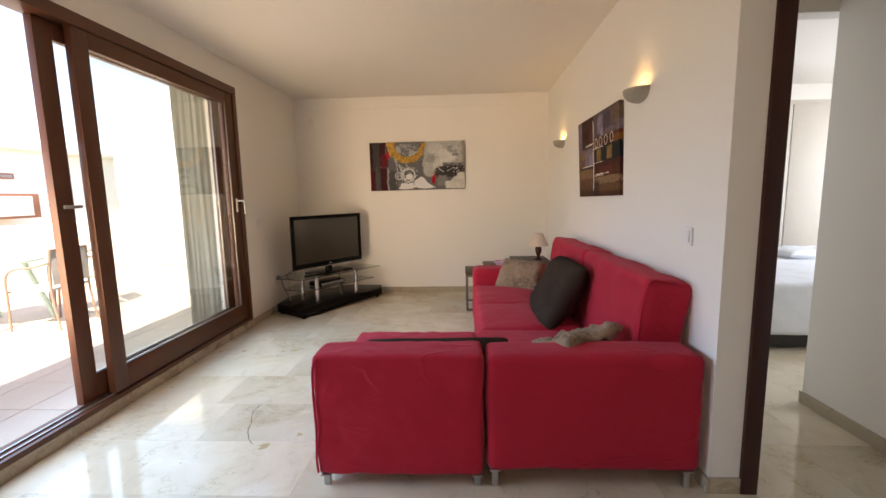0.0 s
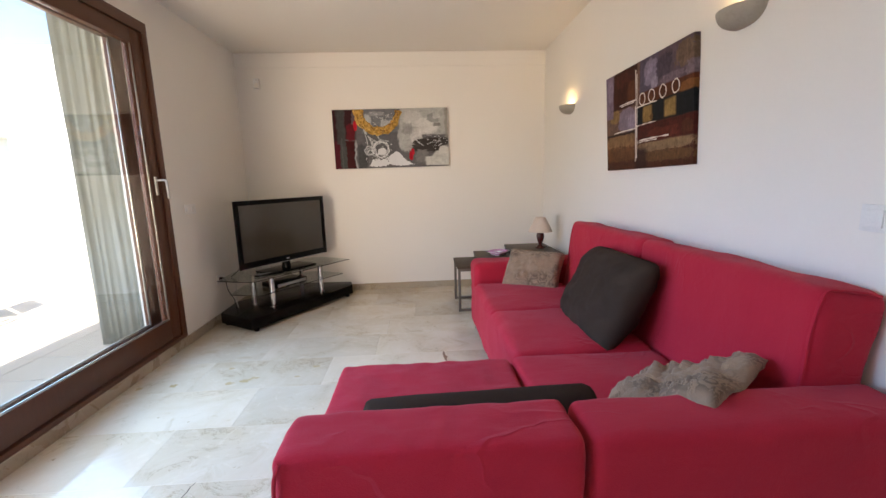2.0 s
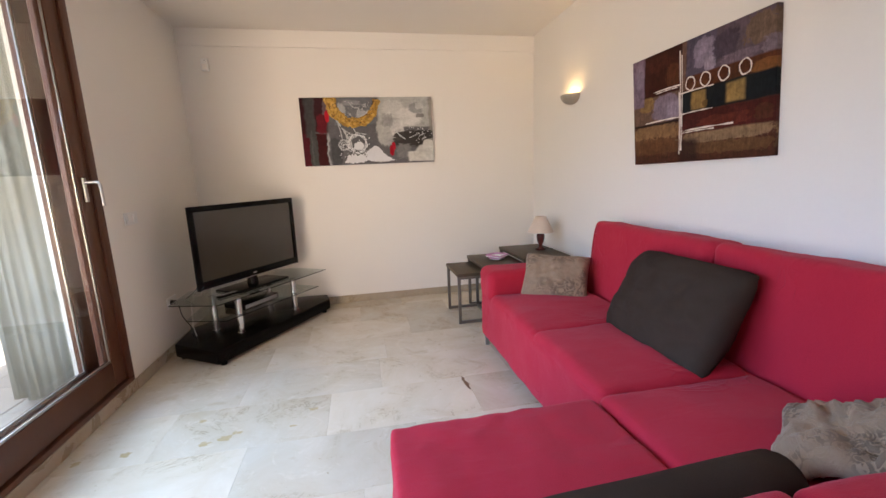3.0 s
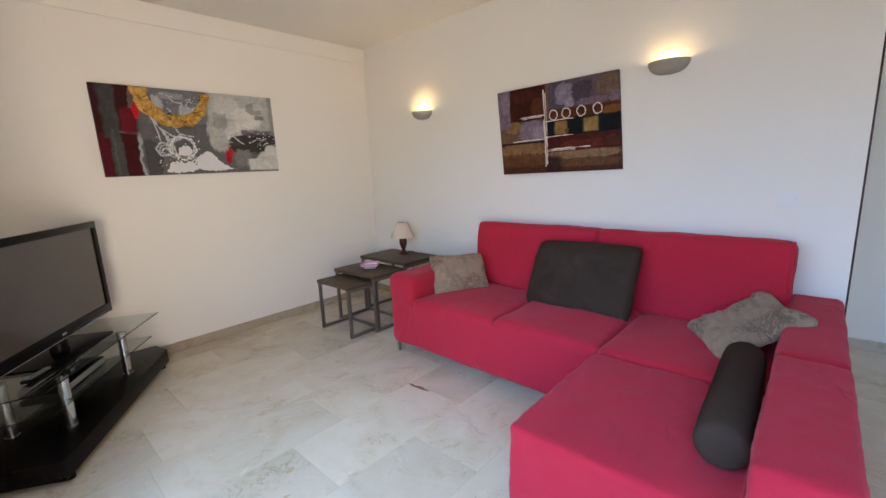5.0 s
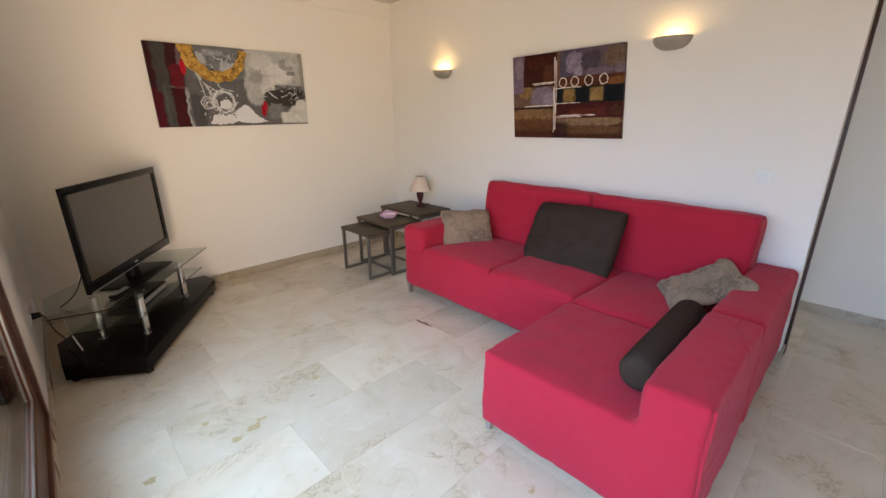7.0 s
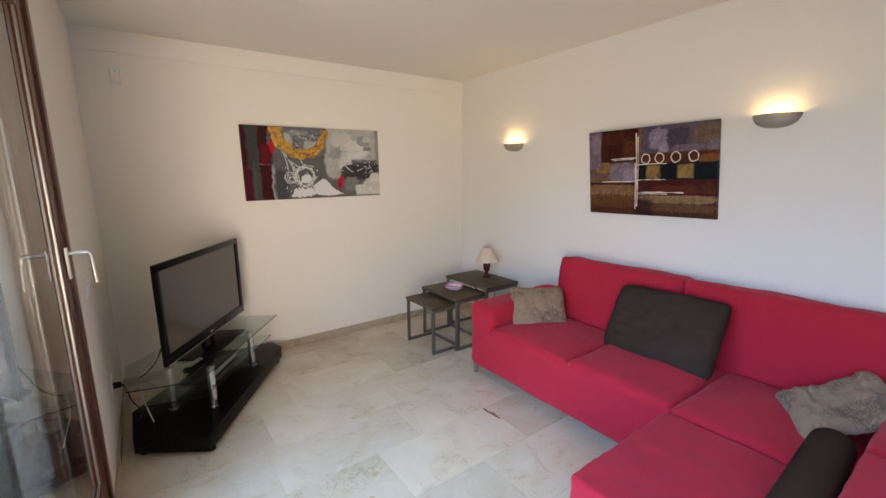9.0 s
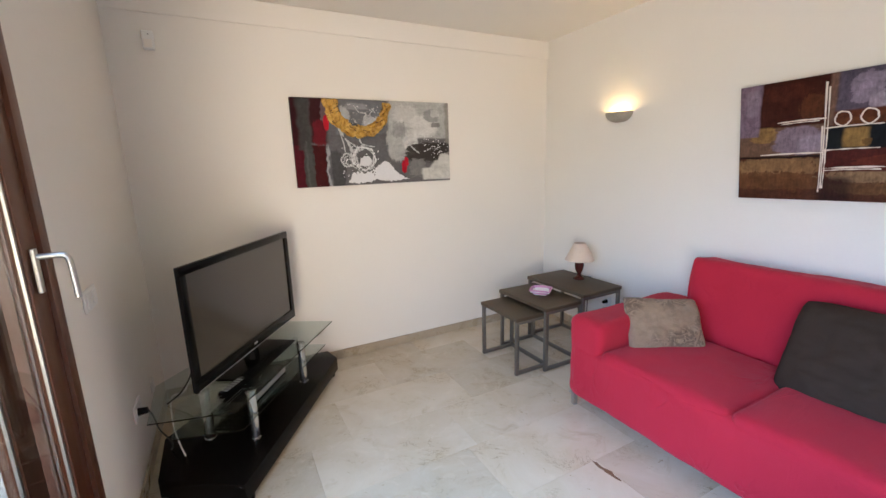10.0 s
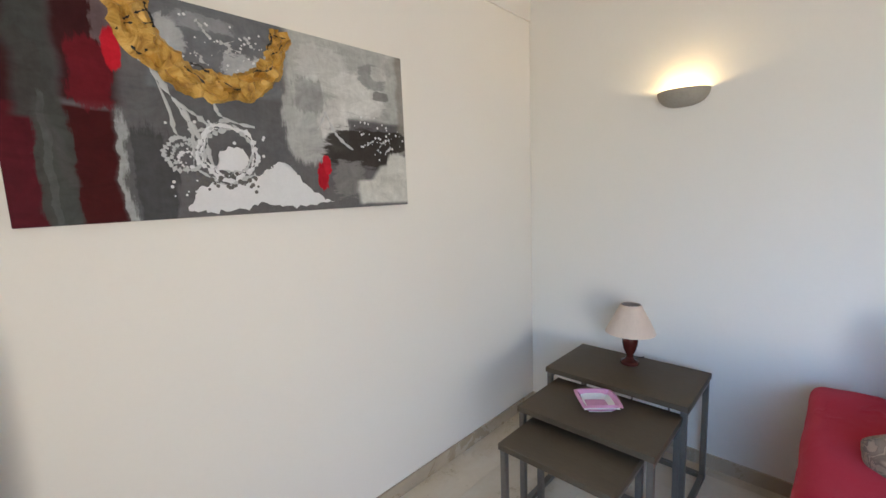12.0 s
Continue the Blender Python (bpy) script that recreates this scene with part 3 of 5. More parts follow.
part("stop_strip", slab(-0.066, -0.020, 0.010, 0.062, 0, 2.34, 0.003), M_JAMB, post)

# ---- terrace door ----
FX = -2.03
win = thing("window_1", pose(0, 0, 0), "brown sliding terrace door, one leaf slid open", "sliding door")
tagged(win, kind="structure")
part("frame_head", slab(FX - 0.14, FX + 0.004, DOOR0, DOOR1 + 0.012, HEAD - 0.062, HEAD + 0.012, 0.004), M_WOOD, win)
part("frame_sill", slab(FX - 0.14, FX + 0.004, DOOR0, DOOR1 + 0.012, 0.073, 0.103, 0.004), M_WOOD, win)
part("frame_jamb", slab(FX - 0.14, FX + 0.004, DOOR1 - 0.05, DOOR1 + 0.012, 0.104, HEAD - 0.063, 0.004), M_WOOD, win)
part("frame_jamb", slab(FX - 0.14, FX + 0.004, DOOR0 - 0.012, DOOR0 + 0.05, 0.104, HEAD - 0.063, 0.004), M_WOOD, win)
part("track", slab(FX - 0.085, FX - 0.075, DOOR0 + 0.05, DOOR1 - 0.05, 0.1035, 0.113, 0.002), M_ALU, win, "thin aluminium sliding track")
part("track", slab(FX - 0.035, FX - 0.027, DOOR0 + 0.05, DOOR1 - 0.05, 0.1035, 0.113, 0.002), M_ALU, win, "thin aluminium sliding track")


def leaf(x, y0, y1, name):
    """One sliding leaf with stiles, rails, glazing beads and a pane."""
    z0, z1, st = 0.114, HEAD - 0.064, 0.108
    body = part(name, slab(x - 0.022, x + 0.022, y0, y0 + st, z0, z1, 0.004), M_WOOD, win)
    part("stile", slab(x - 0.022, x + 0.022, y1 - st, y1, z0, z1, 0.004), M_WOOD, body)
    part("bottom_rail", slab(x - 0.0215, x + 0.0215, y0 + st, y1 - st, z0, z0 + 0.150, 0.004), M_WOOD, body)
    part("top_rail", slab(x - 0.0215, x + 0.0215, y0 + st, y1 - st, z1 - 0.10, z1, 0.004), M_WOOD, body)
    part("gasket", slab(x + 0.008, x + 0.016, y0 + st, y1 - st, z0 + 0.150, z0 + 0.162, 0.001), M_ALU, body, "grey glazing bead")
    part("gasket", slab(x + 0.008, x + 0.016, y1 - st - 0.012, y1 - st, z0 + 0.162, z1 - 0.10, 0.001), M_ALU, body, "grey glazing bead")
    pane = part("pane", slab(x - 0.003, x + 0.003, y0 + st - 0.01, y1 - st + 0.01, z0 + 0.14, z1 - 0.09), M_GLASS, body, "clear glass pane", smooth=False)
    pane.visible_shadow = False
    return body


leaf_in = leaf(FX - 0.03, 2.55, DOOR1 - 0.05, "leaf")
leaf_out = leaf(FX - 0.095, 2.395, 4.09, "leaf")
# lever handle of the inner leaf, and the pull of the outer one
part("handle_plate", slab(FX - 0.003, FX + 0.008, 4.118, 4.143, 1.19, 1.32, 0.003), M_ALU, leaf_in, "aluminium handle plate")
bm = tube(curve_pts([(FX + 0.004, 4.131, 1.295), (FX + 0.06, 4.131, 1.295), (FX + 0.074, 4.129, 1.287), (FX + 0.080, 4.125, 1.265), (FX + 0.084, 4.120, 1.165)], 5), 0.0085, 10)
part("handle", bm, M_ALU, leaf_in, "aluminium lever handle")
part("handle", slab(FX - 0.072, FX - 0.062, 2.43, 2.545, 1.275, 1.295, 0.003), M_ALU, leaf_out, "flat aluminium pull")

# outside reveal and the fixed blind beside it
structure("window_2", slab(-2.31, -2.20, 4.205, 4.249, 0.0, HEAD, 0.003), M_RENDER, "cream outer door reveal", "reveal")

# ---- furniture: the corner sofa ----
sofa = thing("corner_sofa", pose(0, 0, 0), "red slipcovered corner sofa with chaise and metal legs", "sofa")
RED = M_RED


def soft(name, x0, x1, y0, y1, z0, z1, r, top=0.0, wr=0.004, seed=0, fold=0.0, parent=sofa, rot=None, label=""):
    b = soft_box(x1 - x0, y1 - y0, z1 - z0, r, top, wr, seed=seed, fold=fold)
    m = pose((x0 + x1) / 2, (y0 + y1) / 2, z0, *(rot or (0, 0, 0)))
    ob = part(name, b, RED, parent, label, m=m)
    ob.data.shade_smooth()
    return ob


# chaise: base, seat and end arm
PROFILE = [(1.885, 0.055), (1.885, 0.622), (2.098, 0.622), (2.098, 0.437), (2.785, 0.437), (2.785, 0.055)]
bm = bmesh.new()
ends = [[bm.verts.new((x, y, z)) for y, z in PROFILE] for x in (-0.525, 0.236)]
bm.faces.new(ends[0])
bm.faces.new(ends[1][::-1])
for k in range(6):
    bm.faces.new((ends[0][k], ends[1][k], ends[1][(k + 1) % 6], ends[0][(k + 1) % 6]))
bmesh.ops.recalc_face_normals(bm, faces=bm.faces)
chaise = part("chaise", bm, M_RED, sofa)
mod = chaise.modifiers.new("voxels", "REMESH")
mod.mode, mod.voxel_size, mod.use_smooth_shade = "VOXEL", 0.014, True
mod = chaise.modifiers.new("round", "SMOOTH")
mod.factor, mod.iterations = 0.5, 14
cloth = bpy.data.textures.new("cloth_unevenness", "CLOUDS")
cloth.noise_scale = 0.16
mod = chaise.modifiers.new("cloth", "DISPLACE")
mod.texture, mod.strength, mod.mid_level = cloth, 0.016, 0.5
crumple = bpy.data.textures.new("cloth_creases", "CLOUDS")
crumple.noise_scale, crumple.noise_type = 0.11, "HARD_NOISE"
mod = chaise.modifiers.new("creases", "DISPLACE")
mod.texture, mod.strength, mod.mid_level = crumple, 0.006, 0.35
part("seam", tube([(-0.49, 2.102, 0.452), (-0.2, 2.102, 0.446), (0.23, 2.102, 0.446)], 0.004, 6), M_RED, chaise)
part("seam", tube(curve_pts([(-0.50, 1.882, 0.612), (-0.516, 1.880, 0.56), (-0.520, 1.884, 0.42), (-0.515, 1.880, 0.28), (-0.522, 1.884, 0.14), (-0.518, 1.886, 0.07)], 5), 0.0055, 6), M_RED, chaise)
part("seam", tube(curve_pts([(-0.14, 1.90, 0.612), (-0.145, 1.98, 0.619), (-0.14, 2.075, 0.612)], 5), 0.003, 6), M_RED, chaise)
# main sofa
soft("sofa_base", 0.255, 1.19, 1.93, 4.30, 0.085, 0.425, 0.035, 0, 0.004, 4)
soft("near_arm", 0.248, 1.178, 1.886, 2.10, 0.08, 0.615, 0.036, 0.006, 0.004, 5)
soft("far_arm", 0.258, 1.19, 4.09, 4.335, 0.08, 0.60, 0.050, 0.004, 0.004, 6)
soft("seat_cushion", 0.262, 0.92, 3.40, 4.095, 0.28, 0.445, 0.04, 0.022, 0.005, 7)
soft("seat_cushion", 0.262, 0.92, 2.765, 3.402, 0.28, 0.45, 0.04, 0.024, 0.005, 8)
soft("seat_cushion", 0.242, 0.92, 2.09, 2.768, 0.28, 0.445, 0.04, 0.020, 0.005, 9)
for y0, y1, sd in ((2.085, 3.09, 10), (3.088, 4.06, 11)):
    back = soft("back_cushion", 0.93, 1.155, y0, y1, 0.38, 0.905, 0.045, 0.004, 0.005, sd, rot=(0, 8, 0))
    ends = (-1, 1) if sd == 10 else (1,)
    for e in ends:
        y = e * ((y1 - y0) / 2 - 0.014)
        pts = [(-0.102 + 0.003 * math.sin(k), y + 0.002 * math.sin(k * 1.7), 0.05 + 0.07 * k) for k in range(7)]
        pts += [(-0.085, y, 0.512), (-0.03, y, 0.517), (0.04, y, 0.516), (0.085, y, 0.510)]
        part("seam", tube(curve_pts(pts, 4), 0.0055, 6), M_RED, back)
LEGS = [(-0.485, 1.91, 0.056), (-0.485, 2.755, 0.056), (0.205, 1.915, 0.056), (0.205, 2.755, 0.056), (0.285, 1.915, 0.084), (1.13, 1.915, 0.084), (0.295, 4.30, 0.084), (1.13, 4.30, 0.084)]
for x, y, h in LEGS:
    bm = box(0.028, 0.028, h, (0, 0, h / 2), 0.004)
    box(0.05, 0.05, 0.006, (0, 0, h - 0.002), 0.001, bm=bm)
    part("leg", bm, M_ALU, sofa, "flat aluminium leg", m=pose(x, y, 0))


def cushion(name, m, w, h, d, mat, label, seed, crumple=0.012, pinch=0.05, blunt=0.035):
    ob = new(name, mesh_of(name, pillow(w, h, d, seed, 36, pinch, crumple, blunt), mat, True, 0))
    ob.matrix_basis = m
    return tagged(ob, label, "cushion", "cushions on the sofa")


def leaning(centre, across, up):
    """A place whose x and y axes lie in a cushion's plane."""
    a = Vector(across).normalized()
    n = a.cross(Vector(up)).normalized()
    m = Matrix((a, n.cross(a), n)).transposed().to_4x4()
    m.translation = centre
    return m


cushion("throw_pillow", leaning((0.822, 3.11, 0.622), (-0.02, -0.676, 0.018), (0.242, 0.01, 0.409)), 0.695, 0.49, 0.20, M_CHARCOAL, "large dark brown fabric cushion leaning on the sofa back", 1, 0.016, 0.015, 0.055)
cushion("throw_pillow", leaning((0.69, 4.005, 0.552), (0.343, -0.23, -0.01), (0.128, 0.167, 0.26)), 0.435, 0.335, 0.14, M_VELVET, "beige embossed velvet cushion beside the far armrest", 2, 0.016)
cushion("throw_pillow", leaning((0.69, 2.235, 0.550), (0.177, -0.297, 0.165), (0.328, 0.178, 0.02)), 0.42, 0.40, 0.085, M_VELVET, "crumpled beige floral cushion lying over the armrest", 3, 0.030)
bm = lathe([(0.0, -0.36), (0.045, -0.362), (0.066, -0.354), (0.074, -0.338), (0.077, -0.2), (0.075, 0.0), (0.076, 0.2), (0.074, 0.34), (0.066, 0.358), (0.045, 0.366), (0.0, 0.368)], 28)
bol = new("bolster_cushion", mesh_of("bolster_cushion", bm, M_CHARCOAL, True, 0))
bol.matrix_basis = pose(0.015, 2.183, 0.518, 0, 90, 2)
tagged(bol, "dark brown cylindrical bolster lying on the chaise", "cushion", "cushions on the sofa")

# ---- television and its stand ----
stand = thing("tv_stand", pose(0, 0, 0), "black corner television stand with glass shelves and chrome posts", "tv stand")
BASE = [(-1.598, 4.435), (-0.915, 5.505), (-0.95, 5.66), (-1.42, 5.69), (-1.96, 5.02), (-1.955, 4.675)]
part("base", prism(BASE, 0.025, 0.12, 0.004), M_BLACKLAM, stand, "black laminate base")
for x, y in ((-1.585, 4.50), (-0.97, 5.47), (-1.43, 5.64), (-1.92, 4.97), (-1.91, 4.70)):
    part("foot", cyl(0.022, 0.022, 0.026, (x, y, 0), 14), M_BLACKPL, stand)
for x, y in ((-1.74, 4.90), (-1.525, 4.785), (-1.195, 5.262), (-1.43, 5.40)):
    p = part("post", cyl(0.024, 0.024, 0.285, (x, y, 0.12), 22), M_CHROME, stand, "chrome tube post")
    for z in (0.1205, 0.262, 0.392):
        part("collar", cyl(0.0285, 0.0285, 0.008, (x, y, z), 22), M_CHROME, p)


def toward(points, k, c=(-1.45, 5.1)):
    return [(c[0] + (x - c[0]) * k, c[1] + (y - c[1]) * k) for x, y in points]


TOP = [(-1.60, 4.575), (-0.93, 5.508), (-1.22, 5.685), (-1.42, 5.69), (-1.965, 5.06), (-1.955, 4.675)]
for z, k, nm in ((0.405, 1.0, "glass_top"), (0.262, 0.86, "glass_shelf")):
    g = part(nm, prism(toward(TOP, k), z, z + 0.008), M_GLASSSHELF, stand, "clear glass shelf", smooth=False)
    g.visible_shadow = False
    pts = toward(TOP, k)
    for (xa, ya), (xb, yb) in zip(pts[:1] + pts[-1:], pts[1:2] + pts[:1]):
        part("glass_edge", tube([(xa, ya, z + 0.004), (xb, yb, z + 0.004)], 0.0030, 6), M_BLACKLAM, g, "dark green polished glass edge")

TVP = pose(-1.466, 5.119, 0.413, 0, 0, 56.2)
tv = thing("television", TVP, "black flat-screen television, switched off", "television")
part("foot_plate", box(0.52, 0.27, 0.014, (0, 0.02, 0.007), 0.005), M_BLACKPL, tv, "glossy black foot plate")
part("neck", cyl(0.045, 0.035, 0.09, (0, 0.03, 0.012), 20), M_BLACKPL, tv)
W2, ZB, ZT = 0.515, 0.077, 0.692
bm = box(1.022, 0.016, ZT - ZB - 0.002, (0, 0.010, (ZB + ZT) / 2), 0.004, 3)
box(0.90, 0.03, 0.50, (0.03, 0.030, 0.375), 0.012, 2, bm=bm)
box(0.62, 0.04, 0.36, (0.06, 0.055, 0.36), 0.015, 2, bm=bm)
case = part("case", bm, M_BLACKPL, tv, "black plastic case")
part("bezel", box(1.03, 0.012, 0.042, (0, -0.002, ZT - 0.021), 0.004), M_BLACKPL, tv)
part("bezel", box(1.03, 0.012, 0.062, (0, -0.002, ZB + 0.031), 0.004), M_BLACKPL, tv)
for s in (-1, 1):
    part("bezel", box(0.042, 0.012, ZT - ZB - 0.106, (s * (W2 - 0.021), -0.002, (ZB + ZT) / 2 + 0.010), 0.004), M_BLACKPL, tv)
part("screen", box(0.948, 0.004, ZT - ZB - 0.102, (0, 0.002, (ZB + ZT) / 2 + 0.010), 0.001), M_SCREEN, tv, "dark reflective screen", smooth=False)
part("logo", box(0.034, 0.002, 0.010, (0, -0.0085, ZB + 0.03), 0.0005), M_ALU, tv, "small silver badge")
part("trim_strip", box(1.0, 0.004, 0.004, (0, -0.007, ZB + 0.004), 0.001), M_ALU, tv, "thin clear edge strip")

box1 = thing("media_box", pose(-1.50, 5.08, 0.271, 0, 0, 56.2), "flat black media player on the glass shelf", "media player")
part("body", box(0.36, 0.22, 0.045, (0, 0, 0.0225), 0.004), M_BLACKPL, box1)
part("front_panel", box(0.34, 0.004, 0.03, (0, -0.111, 0.022), 0.001), M_SOCK, box1, "dark grey front panel")
rc = thing("remote_control", pose(-1.60, 4.83, 0.4135, 0, 0, 50), "black remote control lying on the glass", "remote control")
part("body", box(0.17, 0.045, 0.016, (0, 0, 0.008), 0.005), M_BLACKPL, rc)
for i in range(6):
    for j in range(3):
        part("button", box(0.012, 0.008, 0.003, (-0.06 + 0.022 * i, -0.013 + 0.013 * j, 0.0168), 0.001), M_SOCK, rc)

# ---- nest of tables ----
def nest_table(name, x0, x1, y0, y1, h, label):
    t = thing(name, pose(x0, y0, 0), label, "side table", "nest of three tables")
    w, d, s = x1 - x0, y1 - y0, 0.024
    part("tabletop", box(w, d, 0.026, (w / 2, d / 2, h - 0.013), 0.003), M_TABTOP, t, "dark grey-brown wooden top")
    for yy in (s / 2 + 0.006, d - s / 2 - 0.006):
        part("top_rail", box(w - 0.012, s, s, (w / 2, yy, h - 0.026 - s / 2), 0.002), M_TABLEG, t)
        part("floor_rail", box(w - 0.012 - 2 * s, s, s, (w / 2, yy, s / 2 + 0.001), 0.002), M_TABLEG, t)
        for xx in (s / 2 + 0.006, w - s / 2 - 0.006):
            part("leg", box(s, s, h - 0.026 - s, (xx, yy, (h - 0.026 - s) / 2), 0.002), M_TABLEG, t)
    part("back_rail", box(s, d - 2 * s - 0.012, s, (w - s / 2 - 0.006, d / 2, s / 2 + 0.001), 0.002), M_TABLEG, t)
    return t


nest_table("nest_table", 0.188, 0.50, 4.757, 5.215, 0.439, "smallest dark nesting table with grey steel frame")
nest_table("nest_table", 0.405, 0.775, 4.70, 5.268, 0.490, "middle dark nesting table with grey steel frame")
nest_table("nest_table", 0.745, 1.165, 4.68, 5.322, 0.541, "largest dark nesting table with grey steel frame")

lamp = thing("table_lamp", pose(1.045, 5.015, 0.541), "small table lamp with red wooden base, cream shade", "lamp")
part("base", lathe([(0, 0), (0.043, 0), (0.045, 0.006), (0.043, 0.016), (0.028, 0.023), (0.016, 0.036), (0.017, 0.048), (0.028, 0.072), (0.036, 0.102), (0.038, 0.124), (0.035, 0.144), (0.024, 0.160), (0.018, 0.166), (0.012, 0.172), (0, 0.174)], 32), M_LAMPWOOD, lamp)
part("stem", cyl(0.006, 0.006, 0.06, (0, 0, 0.170), 10), M_ALU, lamp)
part("shade", lathe([(0.118, 0.166), (0.112, 0.180), (0.085, 0.235), (0.048, 0.308), (0.045, 0.308), (0.082, 0.235), (0.109, 0.180), (0.115, 0.166), (0.118, 0.166)], 40), M_SHADE, lamp, "cream fabric shade")
part("bulb", lathe([(0, 0.225), (0.012, 0.225), (0.014, 0.235), (0.024, 0.255), (0.02, 0.275), (0, 0.282)], 16), M_WHITEPL, lamp)
part("cord", tube(curve_pts([(0.04, -0.005, 0.006), (0.06, -0.02, 0.016), (0.085, -0.035, 0.012), (0.108, -0.03, 0.004), (0.128, 0.0, -0.06), (0.15, 0.035, -0.25), (0.165, 0.045, -0.40), (0.168, 0.0, -0.49), (0.168, -0.07, -0.512), (0.165, -0.125, -0.44), (0.16, -0.15, -0.33), (0.15, -0.145, -0.235)], 6), 0.0035, 6), M_CABLE, lamp, "thin black cord")

tray = thing("small_dish", pose(0.618, 4.998, 0.490, 0, 0, 40), "pink square dish with white underside on the table", "dish")


def dish_shell(w, h, t, lip):
    """A square flared dish with a rolled lip that dips at the corners, and a thin wall."""
    bm = bmesh.new()
    n, rings = 8, []
    for k, z in ((0.60, 0.0), (0.66, 0.003), (0.80, h * 0.72), (0.86, h * 0.94), (1.0, h), (1.0, h - 0.004 + lip), (0.85, h + lip), (0.76, h * 0.80), (0.60, t + 0.004), (0.54, t)):
        ring = []
        for side in range(4):
            for j in range(n):
                u = 2 * j / n - 1
                a = side * math.pi / 2
                x, y = u * (1 - 0.05 * u * u), -1.0 + 0.05 * u * u
                dip = -0.005 * abs(u) ** 6 if k > 0.84 else 0.0
                ring.append(bm.verts.new(((x * math.cos(a) - y * math.sin(a)) * w / 2 * k, (x * math.sin(a) + y * math.cos(a)) * w / 2 * k, z + dip)))
        rings.append(ring)
    for p, q in zip(rings, rings[1:]):
        for j in range(4 * n):
            bm.faces.new((p[j], p[(j + 1) % (4 * n)], q[(j + 1) % (4 * n)], q[j]))
    bm.faces.new(rings[0][::-1])
    bm.faces.new(rings[-1])
    return bm


part("underside", dish_shell(0.152, 0.032, 0.006, 0.0005), M_WHITEPL, tray, "white glazed underside")
part("bowl", dish_shell(0.172, 0.034, 0.003, 0.005), M_PINK, tray, "pale pink glazed inside and lip", m=pose(0, 0, 0.007))

# ---- wall lamps ----
def sconce(y, z, watts):
    x = wall_x(y) - 0.001
    s = thing("wall_lamp", pose(x, y, z, 0, 0, math.degrees(-WALL_SLANT)), "grey half-bowl wall uplight, lit", "wall lamp", "wall lamps above the sofa")
    bm = bmesh.new()
    n, k = 24, 10
    grid = []
    for shell in (0, 1):
        q = 1 - 0.07 * shell
        for i in range(n + 1):
            a = math.pi * i / n
            row = []
            for j in range(k + 1):
                f = j / k
                r = math.cos(f * math.pi / 2) ** 0.75
                row.append(bm.verts.new((-0.105 * q * r * math.sin(a), 0.115 * q * r * math.cos(a), -0.074 * q * math.sin(f * math.pi / 2) + (0.004 if shell else 0) * f)))
            grid.append(row)
    for sh in (0, 1):
        for i in range(n):
            for j in range(k):
                a, b = grid[sh * (n + 1) + i], grid[sh * (n + 1) + i + 1]
                q = (a[j], b[j], b[j + 1], a[j + 1])
                if len(set(q)) == 4:
                    bm.faces.new(q if sh else q[::-1])
    for i in range(n):
        bm.faces.new((grid[i][0], grid[i + 1][0], grid[n + 2 + i][0], grid[n + 1 + i][0]))
    bmesh.ops.remove_doubles(bm, verts=bm.verts, dist=1e-4)
    bmesh.ops.recalc_face_normals(bm, faces=bm.faces)
    part("bowl", bm, M_SCONCE, s, "grey plaster bowl")
    part("lamp_holder", box(0.02, 0.13, 0.025, (-0.012, 0, -0.032), 0.003), M_WHITEPL, s)
    part("bulb", cyl(0.006, 0.006, 0.09, (-0.05, -0.045, -0.025), 10, rot=(-90, 0, 0)), M_BULB, s, "glowing halogen tube")
    lamp_point("sconce_light", (x - 0.050, y, z - 0.026), watts, 0.02, (1.0, 0.70, 0.29))
    return s


sconce(4.869, 1.876, 0.75)
sconce(2.768, 1.909, 0.45)

# ---- paintings ----
WA, HA = 1.25, 0.625
pa = Paint("painting_grey_red_gold", WA, HA, (0.118, 0.115, 0.118), 0.018)
pa.dab(0.40, 0.45, 0.20, 0.22, (0.115, 0.116, 0.122), 0.8, 0.8, "brush2")
# red and grey-green columns that run into one another
pa.rect(-0.1, 0.045, 0.46, 1.1, (0.036, 0.006, 0.009), 0.010)
pa.rect(-0.1, 0.062, -0.1, 0.48, (0.081, 0.006, 0.013), 0.008)
pa.rect(0.095, 0.178, -0.1, 0.48, (0.050, 0.005, 0.006), 0.010)
pa.rect(0.095, 0.195, 0.50, 1.1, (0.040, 0.009, 0.011), 0.018)
pa.dab(0.150, 0.62, 0.040, 0.15, (0.132, 0.008, 0.015), 0.5, 0.9)
pa.dab(0.055, 0.60, 0.020, 0.16, (0.092, 0.008, 0.012), 0.5, 0.8)
pa.rect(0.030, 0.098, 0.42, 1.1, (0.050, 0.051, 0.048), 0.012, 0.95)
pa.dab(0.078, 0.20, 0.032, 0.30, (0.059, 0.063, 0.058), 0.35, 0.95)
pa.dab(0.068, 0.24, 0.007, 0.30, (0.099, 0.109, 0.099), 0.6, 0.7)
pa.rect(0.112, 0.130, 0.15, 0.50, (0.076, 0.071, 0.071), 0.006, 0.6, -0.12)
pa.dab(0.190, 0.20, 0.014, 0.28, (0.360, 0.370, 0.370), 0.5, 0.9)
pa.dab(0.235, 0.18, 0.05, 0.24, (0.056, 0.056, 0.058), 0.5, 0.8)
pa.dab(0.18, 0.86, 0.018, 0.12, (0.198, 0.158, 0.165), 0.7, 0.55)
pa.dab(0.192, 0.73, 0.016, 0.09, (0.460, 0.010, 0.022), 0.35)
